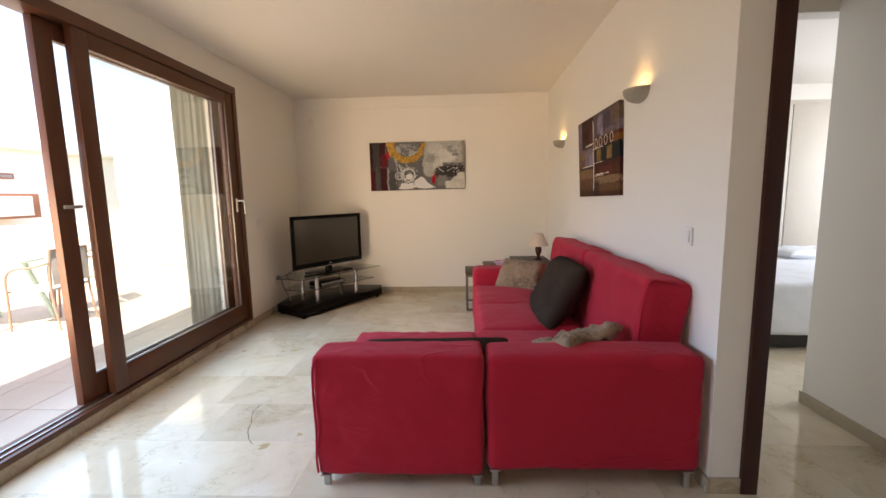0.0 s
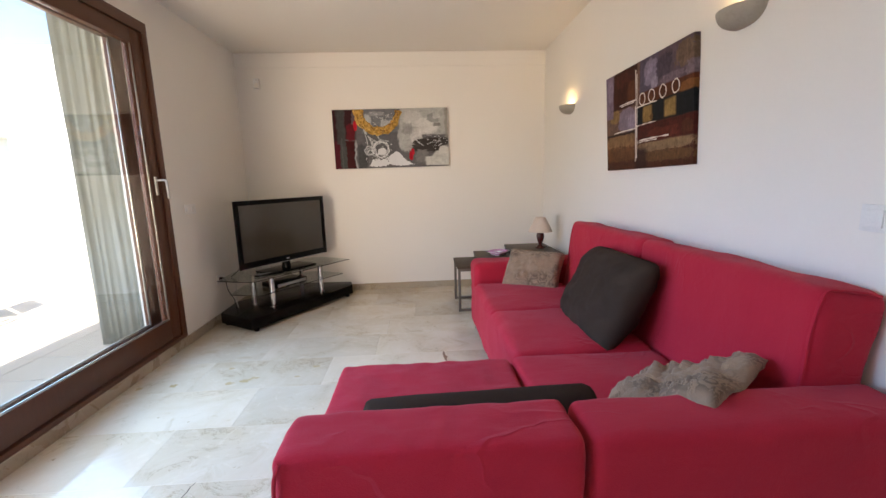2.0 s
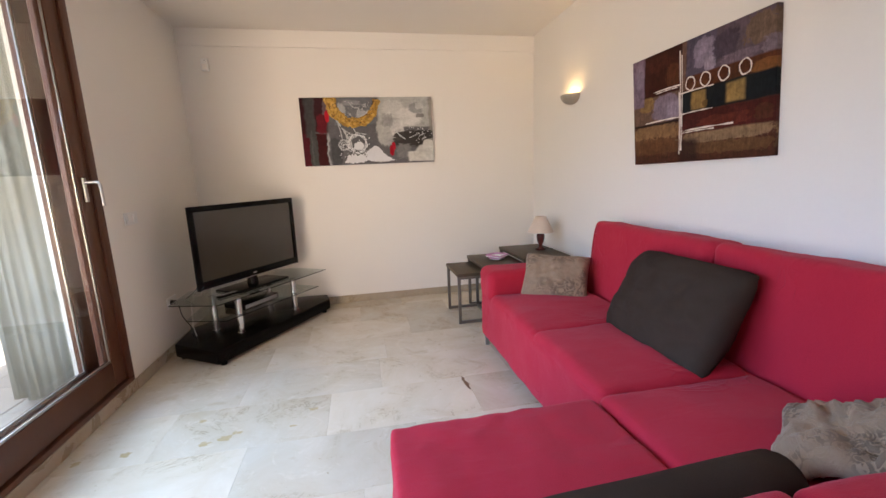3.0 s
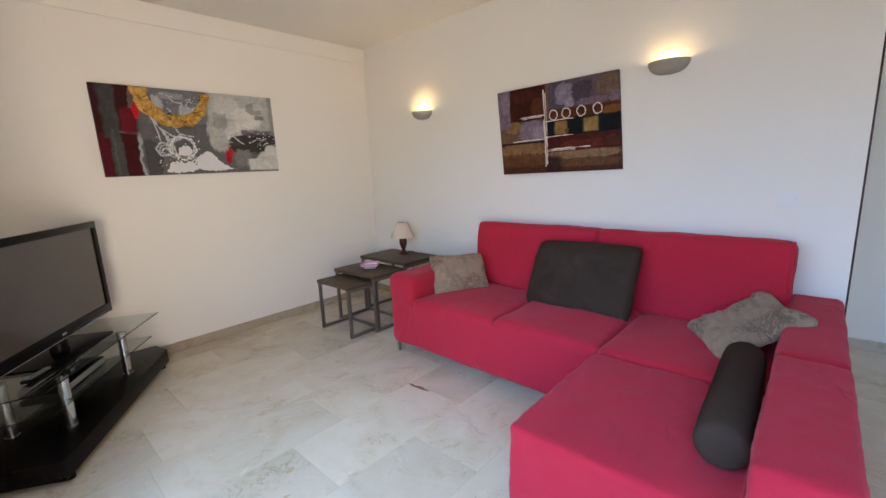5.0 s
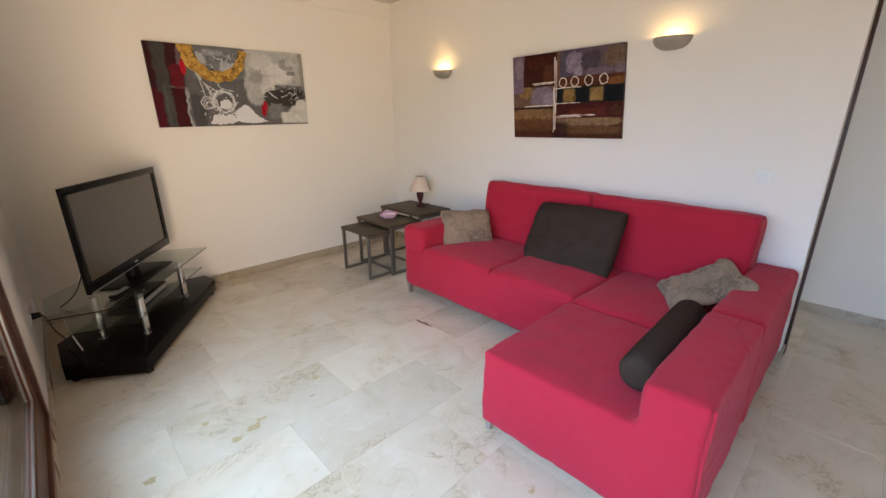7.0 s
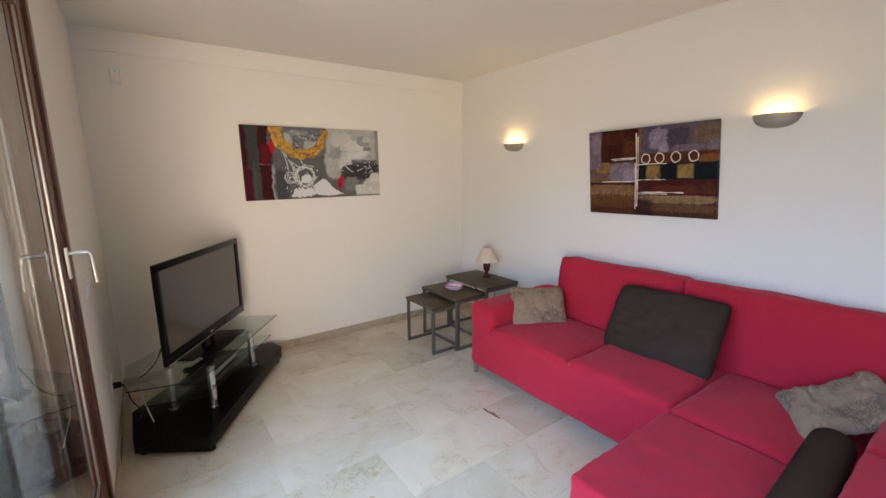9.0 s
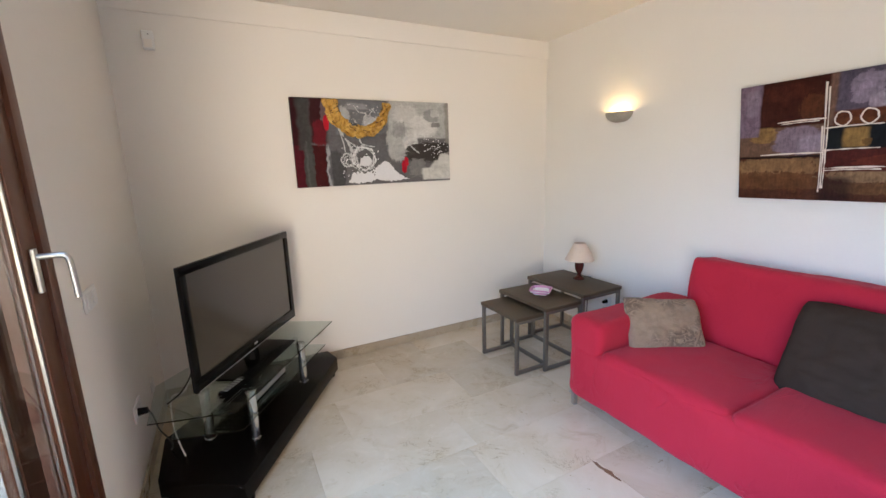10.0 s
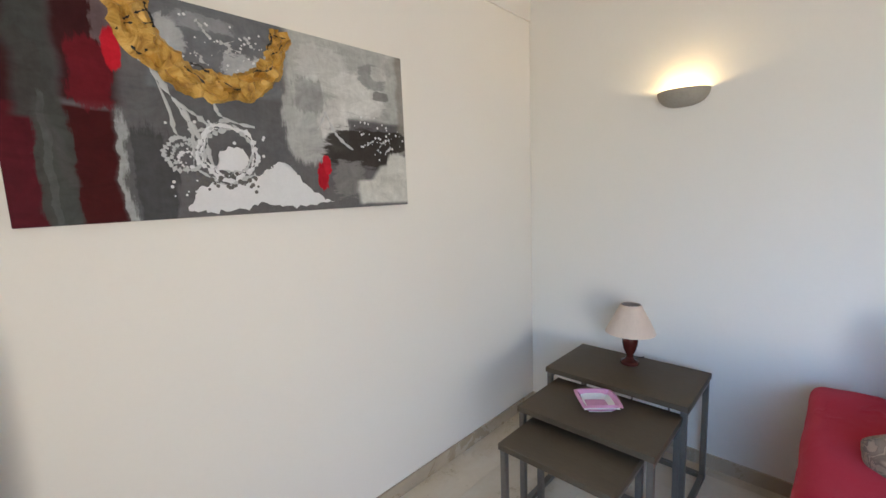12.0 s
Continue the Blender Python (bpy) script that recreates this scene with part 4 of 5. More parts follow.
# blue-grey inside the arc, splashed with white
pa.rect(0.25, 0.56, 0.60, 1.1, (0.155, 0.161, 0.175), 0.010, 0.9)
pa.dab(0.30, 0.82, 0.035, 0.10, (0.414, 0.425, 0.437), 0.9, 0.9, "mott")
pa.dab(0.47, 0.74, 0.06, 0.07, (0.414, 0.425, 0.437), 1.0, 0.9, "mott")
pa.dab(0.38, 0.92, 0.07, 0.04, (0.276, 0.287, 0.299), 1.0, 0.8, "mott")
# the pale field and its darker foot
pa.rect(0.575, 1.1, 0.55, 1.1, (0.429, 0.429, 0.410), 0.016, 0.97)
pa.dab(0.64, 0.50, 0.085, 0.24, (0.403, 0.403, 0.390), 0.35, 0.97)
pa.dab(0.72, 0.50, 0.05, 0.16, (0.559, 0.552, 0.533), 0.4, 0.95)
pa.dab(0.70, 0.82, 0.09, 0.14, (0.546, 0.546, 0.527), 0.5, 0.8, "brush2")
pa.dab(0.82, 0.70, 0.10, 0.14, (0.611, 0.605, 0.579), 0.5, 0.85, "brush2")
pa.dab(0.64, 0.66, 0.05, 0.10, (0.286, 0.286, 0.280), 0.7, 0.7)
pa.dab(0.875, 0.83, 0.055, 0.085, (0.260, 0.267, 0.260), 0.5, 0.85, "brush2")
pa.dab(0.90, 0.86, 0.035, 0.05, (0.520, 0.520, 0.501), 0.5, 0.8, "brush2")
pa.dab(0.905, 0.72, 0.035, 0.03, (0.169, 0.163, 0.156), 0.6, 0.8, "brush2")
pa.rect(0.972, 1.1, 0.35, 1.1, (0.260, 0.247, 0.215), 0.010, 0.85)
pa.dab(0.82, 0.37, 0.15, 0.13, (0.044, 0.038, 0.034), 0.45, 0.97, "brush2")
pa.dab(0.93, 0.43, 0.09, 0.07, (0.038, 0.034, 0.031), 0.5, 0.95, "brush2")
pa.dab(0.76, 0.18, 0.06, 0.12, (0.208, 0.202, 0.195), 0.8, 0.8, "brush2")
pa.rect(0.795, 1.1, 0.02, 0.17, (0.598, 0.592, 0.546), 0.012, 0.95)
pa.rect(0.78, 1.1, 0.10, 0.27, (0.572, 0.566, 0.520), 0.014, 0.93, 0.42)
pa.dab(0.965, 0.24, 0.05, 0.12, (0.585, 0.579, 0.533), 0.3, 0.95)
pa.dab(0.668, 0.20, 0.018, 0.085, (0.357, 0.010, 0.022), 0.6)
pa.dab(0.685, 0.27, 0.012, 0.06, (0.468, 0.016, 0.029), 0.9, 1.0, "mott")
pa.grain(0.93, 1.04)
M_PA = pa.done()

WB, HB = 0.9225, 0.627
pb = Paint("painting_brown_blocks", WB, HB, (0.072, 0.032, 0.016), 0.010)
# ochre and red-brown foot
pb.rect(-0.1, 1.1, -0.1, 0.37, (0.075, 0.023, 0.012), 0.012)
pb.dab(0.20, 0.28, 0.26, 0.08, (0.233, 0.128, 0.055), 0.8, 0.95, "mott")
pb.dab(0.15, 0.16, 0.30, 0.08, (0.130, 0.053, 0.020), 0.9, 0.9, "mott")
pb.dab(0.74, 0.195, 0.30, 0.055, (0.259, 0.162, 0.085), 0.8, 0.95, "mott")
pb.dab(0.74, 0.10, 0.32, 0.05, (0.142, 0.067, 0.026), 0.9, 0.9, "mott")
pb.rect(0.42, 0.56, -0.1, 0.19, (0.023, 0.008, 0.008), 0.03, 0.8)
pb.rect(-0.1, 0.425, 0.355, 0.375, (0.013, 0.005, 0.005), 0.006)
# the row of ochre running into lilac
pb.rect(-0.1, 0.43, 0.375, 0.62, (0.149, 0.084, 0.055), 0.010)
pb.dab(0.30, 0.50, 0.12, 0.12, (0.221, 0.167, 0.214), 0.5, 0.95, "brush2")
pb.dab(0.13, 0.56, 0.07, 0.07, (0.259, 0.150, 0.049), 0.6, 0.9, "brush2")
pb.dab(0.37, 0.46, 0.07, 0.08, (0.298, 0.240, 0.298), 0.7, 0.8, "mott")
# red-brown square and the lilac strip beside it
pb.rect(0.100, 0.455, 0.62, 1.1, (0.045, 0.010, 0.006), 0.010)
pb.dab(0.36, 0.76, 0.06, 0.11, (0.104, 0.033, 0.014), 0.7, 0.8)
pb.dab(0.22, 0.90, 0.12, 0.07, (0.065, 0.015, 0.009), 0.8, 0.8, "brush2")
pb.rect(-0.1, 0.105, 0.55, 1.1, (0.188, 0.131, 0.178), 0.008)
pb.dab(0.06, 0.84, 0.04, 0.12, (0.259, 0.200, 0.259), 0.9, 0.7, "mott")
pb.rect(0.425, 0.462, 0.60, 1.1, (0.168, 0.094, 0.065), 0.008, 0.9)
# grey-violet field
pb.rect(0.462, 1.1, 0.70, 1.1, (0.107, 0.075, 0.091), 0.010)
pb.rect(0.462, 0.66, 0.69, 1.1, (0.087, 0.070, 0.101), 0.010)
pb.dab(0.585, 0.86, 0.075, 0.12, (0.247, 0.200, 0.266), 0.8, 0.95, "mott")
pb.dab(0.625, 0.76, 0.04, 0.06, (0.298, 0.251, 0.311), 0.5, 0.9, "brush2")
pb.dab(0.72, 0.86, 0.08, 0.10, (0.068, 0.047, 0.068), 0.7, 0.8, "brush2")
pb.dab(0.80, 0.73, 0.12, 0.05, (0.175, 0.125, 0.152), 0.8, 0.9, "brush2")
pb.dab(0.92, 0.88, 0.10, 0.10, (0.175, 0.111, 0.068), 0.8, 0.85, "mott")
pb.dab(0.97, 0.74, 0.05, 0.07, (0.201, 0.150, 0.175), 0.9, 0.8, "brush2")
# burnt orange, black-green and dark red bands
pb.rect(0.455, 1.1, 0.585, 0.705, (0.097, 0.026, 0.009), 0.010)
pb.dab(0.95, 0.61, 0.09, 0.06, (0.194, 0.073, 0.020), 0.6, 0.9, "brush2")
pb.dab(0.55, 0.60, 0.08, 0.05, (0.136, 0.047, 0.016), 0.8, 0.7, "brush2")
pb.rect(0.43, 1.1, 0.405, 0.59, (0.007, 0.009, 0.011), 0.010)
pb.rect(0.505, 0.605, 0.425, 0.570, (0.272, 0.162, 0.049), 0.012, 0.97)
pb.dab(0.60, 0.46, 0.02, 0.025, (0.130, 0.067, 0.020), 0.7, 0.8, "mott")
pb.rect(0.735, 0.845, 0.425, 0.570, (0.279, 0.173, 0.055), 0.012, 0.97)
pb.rect(0.425, 1.1, 0.235, 0.405, (0.068, 0.011, 0.008), 0.010)
pb.dab(0.72, 0.30, 0.16, 0.05, (0.120, 0.023, 0.013), 0.8, 0.85, "brush2")
pb.dab(0.95, 0.31, 0.05, 0.06, (0.085, 0.028, 0.013), 0.8, 0.8, "brush2")
pb.grain(0.74, 1.12)
M_PB = pb.done()


def gold_mat():
    m, n, l, b = node_mat("thick_gold_paint", 0.36, 0.3)
    v = coords(n, l)
    a = noise_node(n, l, v, 16, 5, 0.65, 1.6)
    c = ramp(n, l, a, (0.27, (0.03, 0.02, 0.012)), (0.33, (0.30, 0.15, 0.025)), (0.5, (0.58, 0.34, 0.06)), (0.7, (0.74, 0.50, 0.15)))
    l.new(c, b.inputs["Base Color"])
    bump(n, l, b, a, 1.0, 0.012)
    return m


M_GOLD = gold_mat()
M_WHITEPAINT = two_scale("white_paint", (0.72, 0.72, 0.73), (0.62, 0.62, 0.63), 20, 0.4, fine=90, bump_s=0.3)
M_LIGHTPAINT = two_scale("pale_grey_paint", (0.52, 0.53, 0.53), (0.40, 0.41, 0.42), 30, 0.45, fine=90, bump_s=0.3)
M_CREAMPAINT = two_scale("cream_paint", (0.74, 0.66, 0.58), (0.66, 0.57, 0.48), 20, 0.45, fine=90, bump_s=0.3)


def stroke(owner, mat, pts, r, wob=0.25, seed=0, n=6):
    """A raised, uneven line of paint in the canvas plane."""
    bm = bmesh.new()
    line = curve_pts([(x, 0, z) for x, z in pts], 5)
    rows = []
    for k, p in enumerate(line):
        d = (line[min(k + 1, len(line) - 1)] - line[max(k - 1, 0)]).normalized()
        sd = Vector((d.z, 0, -d.x))
        q = r * (1 + wob * 2 * noise.noise(Vector((k * 0.6 + seed, seed * 1.7, 0))))
        rows.append([bm.verts.new(p + sd * q * math.cos(math.pi * j / n) + Vector((0, -0.35 * r * math.sin(math.pi * j / n), 0))) for j in range(n + 1)])
    for a, b in zip(rows, rows[1:]):
        for j in range(n):
            bm.faces.new((a[j], a[j + 1], b[j + 1], b[j]))
    return part("paint_stroke", bm, mat, owner, m=pose(0, -0.0325, 0))


def ragged(owner, mat, pts, amp, seed, depth=0.003):
    """A patch of thick paint with a torn outline."""
    bm = bmesh.new()
    line = []
    for (xa, za), (xb, zb) in zip(pts, pts[1:] + pts[:1]):
        for k in range(7):
            f = k / 7
            x, z = xa + (xb - xa) * f, za + (zb - za) * f
            line.append((x + amp * noise.noise(Vector((x * 60, z * 60, seed))), z + amp * noise.noise(Vector((x * 60, z * 60, seed + 7)))))
    lo = [bm.verts.new((x, 0, z)) for x, z in line]
    hi = [bm.verts.new((x, -depth, z)) for x, z in line]
    bmesh.ops.triangulate(bm, faces=[bm.faces.new(hi)])
    for k in range(len(line)):
        bm.faces.new((lo[k], lo[(k + 1) % len(lo)], hi[(k + 1) % len(lo)], hi[k]))
    bmesh.ops.recalc_face_normals(bm, faces=bm.faces)
    return part("paint_patch", bm, mat, owner, smooth=False, m=pose(0, -0.0325, 0))


def blob(bm, x, z, r, seed):
    c = bm.verts.new((x, -0.35 * r, z))
    ring = [bm.verts.new((x + r * (1 + 0.5 * noise.noise(Vector((j, seed, 0)))) * math.cos(j * 0.785), 0, z + r * (1 + 0.5 * noise.noise(Vector((j, seed, 5)))) * math.sin(j * 0.785))) for j in range(8)]
    for j in range(8):
        bm.faces.new((c, ring[j], ring[(j + 1) % 8]))


def ring_pts(cx, cz, rx, rz, a0=0, a1=360, seed=0, w=0.06):
    out = []
    for k in range(15):
        a = radians(a0 + (a1 - a0) * k / 14)
        q = 1 + w * math.sin(k * 2.1 + seed)
        out.append((cx + rx * q * math.cos(a), cz + rz * q * math.sin(a)))
    return out


art = thing("painting", pose((-1.048 + 0.207) / 2, BACK - 0.001, 1.70, 0, -0.3, 0), "abstract canvas in greys, red, white and gold", "painting", "paintings")
part("canvas", box(WA, 0.032, HA, (0, -0.016, 0), 0.003), M_PA, art, "abstract painted canvas", smooth=False)
part("stretcher", box(WA - 0.03, 0.01, HA - 0.03, (0, -0.004, 0), 0.002, rot=None), M_CANVAS, art, smooth=False)
rng = random.Random(4)
bm = bmesh.new()
cx, cz = -0.126, 0.318
NR, NA = 8, 70
rows = []
for i in range(NA + 1):
    a = radians(181 + 172 * i / NA)
    row = []
    for j in range(NR + 1):
        f = j / NR
        g = i / NA
        wob = 0.020 * noise.noise(Vector((i * 0.16, f * 0.6, 3))) + 0.012 * noise.noise(Vector((i * 0.55, f * 2.0, 8)))
        inner = 0.166 + 0.020 * math.sin(math.pi * g) + 0.010 * g
        r = inner + (0.106 - 0.042 * g) * f + wob * (1.2 if f > 0.5 else -1.0)
        h = 0.020 * max(0.0, math.sin(math.pi * f)) ** 0.5 * (0.75 + 1.3 * noise.noise(Vector((i * 0.30, j * 0.9, 0))) + 0.5 * noise.noise(Vector((i * 0.8, j * 1.6, 4))))
        row.append(bm.verts.new((cx + r * math.cos(a), -0.0325 - max(h, 0.0), min(cz + r * 1.02 * math.sin(a), HA / 2 - 0.004))))
    rows.append(row)
for a, b in zip(rows, rows[1:]):
    for j in range(NR):
        bm.faces.new((a[j], a[j + 1], b[j + 1], b[j]))
part("gold_arc", bm, M_GOLD, art, "thick gold paint arc")
# dark lines that edge and cross the gold
for k, (a0, a1, r0, r1) in enumerate(((192, 212, 0.176, 0.182), (246, 262, 0.188, 0.192), (206, 224, 0.268, 0.262), (330, 348, 0.186, 0.182), (199, 203, 0.19, 0.25), (209, 205, 0.185, 0.25), (216, 222, 0.20, 0.25),
                                      (243, 262, 0.21, 0.235), (268, 284, 0.215, 0.24), (300, 320, 0.20, 0.225), (326, 342, 0.20, 0.222), (346, 349, 0.19, 0.24))):
    line = []
    for q in range(5):
        a, r = radians(a0 + (a1 - a0) * q / 4), r0 + (r1 - r0) * q / 4 + 0.004 * math.sin(q * 2 + k)
        line.append((cx + r * math.cos(a), min(cz + r * 1.02 * math.sin(a), HA / 2 - 0.006)))
    ob = stroke(art, M_CABLE, line, 0.0026 if k < 4 else 0.0020, 0.9, k * 2.2)
    ob.matrix_basis = pose(0, -0.0400 if k < 4 else -0.0490, 0)
bm = bmesh.new()
for k, (rx0, rz0, rw, a0, a1, rad) in enumerate(((-0.120, -0.115, 0.088, 20, 375, 0.0060), (-0.112, -0.108, 0.070, 0, 350, 0.0050), (-0.124, -0.118, 0.100, 50, 320, 0.0038), (-0.118, -0.112, 0.078, 100, 400, 0.0034),
                                                          (-0.245, -0.125, 0.050, 30, 340, 0.0056), (-0.238, -0.130, 0.038, 0, 220, 0.0040), (-0.236, -0.140, 0.024, 40, 300, 0.0034))):
    stroke(art, M_LIGHTPAINT if k % 3 else M_WHITEPAINT, ring_pts(rx0, rz0, rw, rw * 0.95, a0, a1, k * 1.7, 0.07), rad, 1.1, k * 3.1)
for k, line in enumerate(([(-0.35, 0.19), (-0.33, 0.14), (-0.29, 0.09), (-0.255, 0.03), (-0.20, -0.01), (-0.16, -0.045)], [(-0.36, 0.29), (-0.375, 0.24), (-0.35, 0.19)], [(-0.255, 0.03), (-0.225, -0.03), (-0.215, -0.07)],
                          [(-0.15, 0.04), (-0.135, 0.0), (-0.09, -0.02), (-0.03, -0.03)], [(0.24, 0.04), (0.27, -0.02), (0.31, -0.06), (0.35, -0.085)], [(-0.30, 0.10), (-0.27, 0.00), (-0.262, -0.06), (-0.24, -0.08)],
                          [(-0.235, 0.01), (-0.21, -0.05), (-0.19, -0.10), (-0.195, -0.16)], [(0.20, -0.02), (0.225, 0.02), (0.24, 0.05)])):
    stroke(art, M_LIGHTPAINT, line, 0.0058 if k == 0 else 0.0042, 1.1, k * 2.3 + 6)
# white splashes inside the arc and on the pale field
for k, (u, v, du, dv) in enumerate(((0.36, 0.93, 0.03, -0.07), (0.41, 0.85, 0.05, -0.03), (0.415, 0.80, 0.03, 0.07), (0.47, 0.90, 0.025, -0.05), (0.55, 0.86, -0.06, -0.07),
                                    (0.52, 0.80, 0.05, -0.02), (0.54, 0.76, 0.02, 0.10), (0.35, 0.78, 0.03, -0.05), (0.44, 0.72, 0.06, 0.02), (0.58, 0.88, -0.02, -0.06),
                                    (0.50, 0.755, 0.04, 0.03), (0.84, 0.40, 0.02, 0.03), (0.88, 0.36, 0.015, 0.06), (0.90, 0.42, 0.03, 0.02), (0.93, 0.40, -0.02, -0.06))):
    x, z = (u - 0.5) * WA, (v - 0.5) * HA
    stroke(art, M_LIGHTPAINT, [(x, z), (x + du * WA * 0.3 + 0.010 * math.sin(k), z + dv * HA * 0.25), (x + du * WA * 0.6 - 0.008 * math.sin(k), z + dv * HA * 0.7), (x + du * WA, z + dv * HA)], 0.0034, 1.3, k * 1.3)
for k in range(46):
    x, z = rng.uniform(-0.30, 0.02), rng.uniform(-0.26, -0.02)
    blob(bm, x, z, rng.uniform(0.002, 0.006), k)
for k in range(40):
    blob(bm, rng.gauss(0.46, 0.06), rng.gauss(-0.02, 0.035), rng.uniform(0.002, 0.006), k + 60)
for k in range(40):
    blob(bm, rng.uniform(-0.22, 0.03), rng.uniform(0.13, 0.28), rng.uniform(0.0015, 0.0045), k + 120)
tagged(part("paint_dots", bm, M_WHITEPAINT, art, "small white paint splashes", m=pose(0, -0.0325, 0)), kind="stuff")

UV = [(0.295, 0.035), (0.325, 0.13), (0.36, 0.165), (0.40, 0.15), (0.445, 0.165), (0.485, 0.215), (0.53, 0.275), (0.56, 0.26), (0.60, 0.165), (0.655, 0.075), (0.70, 0.045), (0.60, 0.03), (0.51, 0.035), (0.475, 0.06), (0.44, 0.03), (0.36, 0.02)]
ragged(art, M_WHITEPAINT, [((u - 0.5) * WA, (v - 0.5) * HA) for u, v in UV], 0.012, 2)
UV = [(0.375, 0.23), (0.38, 0.30), (0.405, 0.345), (0.44, 0.335), (0.455, 0.28), (0.44, 0.235), (0.41, 0.22)]
ragged(art, M_WHITEPAINT, [((u - 0.5) * WA, (v - 0.5) * HA) for u, v in UV], 0.008, 5)

bm = bmesh.new()
for k in range(34):
    blob(bm, rng.gauss(-0.10 if k % 2 else -0.19, 0.035), rng.gauss(-0.205, 0.012), rng.uniform(0.003, 0.008), k + 300)
tagged(part("paint_dots", bm, M_CANVAS, art, "small grey gaps in the white paint", m=pose(0, -0.0360, 0)), kind="stuff")

art2 = thing("painting", pose(1.234, 3.495, 1.595, 0, -0.9, -90 + 0.6), "abstract canvas of brown, black and ochre blocks", "painting", "paintings")
part("canvas", box(WB, 0.032, HB, (0, -0.016, 0), 0.003), M_PB, art2, "abstract painted canvas", smooth=False)
for u in (0.498, 0.603, 0.722, 0.845):
    stroke(art2, M_CREAMPAINT, ring_pts((u - 0.5) * WB, (0.645 + (u - 0.5) * 0.02 - 0.5) * HB, 0.030, 0.034, 0, 372, u * 9, 0.05), 0.0034, 0.35, u)
for u, v0, v1, r in ((0.418, 0.10, 0.94, 0.0030), (0.432, 0.30, 0.90, 0.0024), (0.408, 0.07, 0.60, 0.0026), (0.425, 0.10, 0.42, 0.0022)):
    stroke(art2, M_CREAMPAINT, [((u - 0.5) * WB, (v0 - 0.5) * HB), ((u - 0.495) * WB, ((v0 + v1) / 2 - 0.5) * HB), ((u - 0.5 + 0.006) * WB, (v1 - 0.5) * HB)], r, 0.6, u)
for v, u0, u1, r in ((0.655, 0.20, 0.43, 0.0034), (0.640, 0.22, 0.40, 0.0024), (0.580, 0.42, 0.66, 0.0026), (0.385, 0.12, 0.42, 0.0030), (0.405, 0.42, 0.65, 0.0024), (0.262, 0.42, 0.78, 0.0034), (0.245, 0.43, 0.66, 0.0024)):
    stroke(art2, M_CREAMPAINT, [((u0 - 0.5) * WB, (v - 0.5) * HB), (((u0 + u1) / 2 - 0.5) * WB, (v - 0.494) * HB), ((u1 - 0.5) * WB, (v - 0.495) * HB)], r, 0.7, v * 10)

# the canvas hangs out of square and leans a little off the wall at its top
skew = Matrix(((1, 0, -0.050, 0), (0, 1, -0.025, 0), (0, 0, 1, 0), (0, 0, 0, 1)))
for piece in art2.children:
    move = piece.matrix_basis.copy()
    piece.data.transform(move.inverted() @ skew @ move)

# ---- switches, sockets, sensor, cables ----
def plate(name, m, w, h, label, rockers=1, socket=False):
    p = thing(name, m, label, "light switch" if not socket else "socket")
    part("plate", box(w, 0.009, h, (0, -0.0045, 0), 0.002), M_WHITEPL, p)
    for k in range(rockers):
        x = (k - (rockers - 1) / 2) * (w / rockers)
        if socket:
            part("insert", cyl(0.021, 0.021, 0.004, (x, -0.009, 0), 20, rot=(90, 0, 0)), M_WHITEPL, p)
        else:
            part("rocker", box(w / rockers - 0.028, 0.006, h - 0.028, (x, -0.011, 0), 0.002, rot=None), M_WHITEPL, p)
    return p


plate("light_switch", pose(wall_x(2.155) - 0.0005, 2.155, 1.10, 0, 0, -90 + math.degrees(-WALL_SLANT)), 0.082, 0.082, "white square light switch on the wall")
plate("light_switch", pose(LEFT + 0.0005, 4.53, 1.06, 0, 0, 90), 0.15, 0.08, "white double light switch on the wall", 2)
plate("wall_socket", pose(LEFT + 0.0005, 4.90, 0.385, 0, 0, 90), 0.15, 0.08, "white double wall socket behind the television", 2, True)
plate("wall_socket", pose(LEFT + 0.0005, 5.33, 0.30, 0, 0, 90), 0.08, 0.08, "white aerial socket behind the television", 1, True)
plate("wall_socket", pose(wall_x(4.90) - 0.0005, 4.90, 0.335, 0, 0, -90), 0.08, 0.08, "white wall socket behind the tables", 1, True)
plug = thing("power_plug", pose(LEFT + 0.0125, 4.865, 0.388), "black power plug with its cable", "plug")
part("body", cyl(0.020, 0.015, 0.04, (0, 0, 0), 16, rot=(0, 90, 0)), M_BLACKPL, plug)
part("cord", tube(curve_pts([(0.04, 0, 0), (0.06, -0.02, -0.03), (0.075, -0.03, -0.10), (0.10, -0.02, -0.16), (0.115, -0.01, -0.20), (0.11, 0.0, -0.235), (0.10, 0.03, -0.262)], 8), 0.004, 8), M_CABLE, plug, "black cable")
cab = thing("television_cable", pose(-1.78, 4.86, 0.413), "black cable hanging behind the television", "cable")
part("cord", tube(curve_pts([(0.06, 0.01, 0.22), (0.02, -0.03, 0.16), (-0.01, -0.05, 0.10), (-0.05, -0.06, 0.05), (-0.11, -0.05, 0.006)], 8), 0.004, 8), M_CABLE, cab)
cab = thing("aerial_cable", pose(-1.86, 4.86, 0.12), "white cable hanging behind the television stand", "cable")
part("cord", tube(curve_pts([(0.01, -0.06, 0.005), (-0.01, -0.04, 0.08), (-0.03, 0.02, 0.16), (-0.02, 0.04, 0.285), (0.04, 0.06, 0.30), (0.09, 0.09, 0.45)], 8), 0.0035, 8), M_CABLEW, cab)
plug2 = thing("power_plug", pose(wall_x(4.90) - 0.0128, 4.90, 0.335), "black lamp plug in the socket", "plug")
part("body", cyl(0.018, 0.013, 0.04, (0, 0, 0), 16, rot=(0, -90, 0)), M_BLACKPL, plug2)

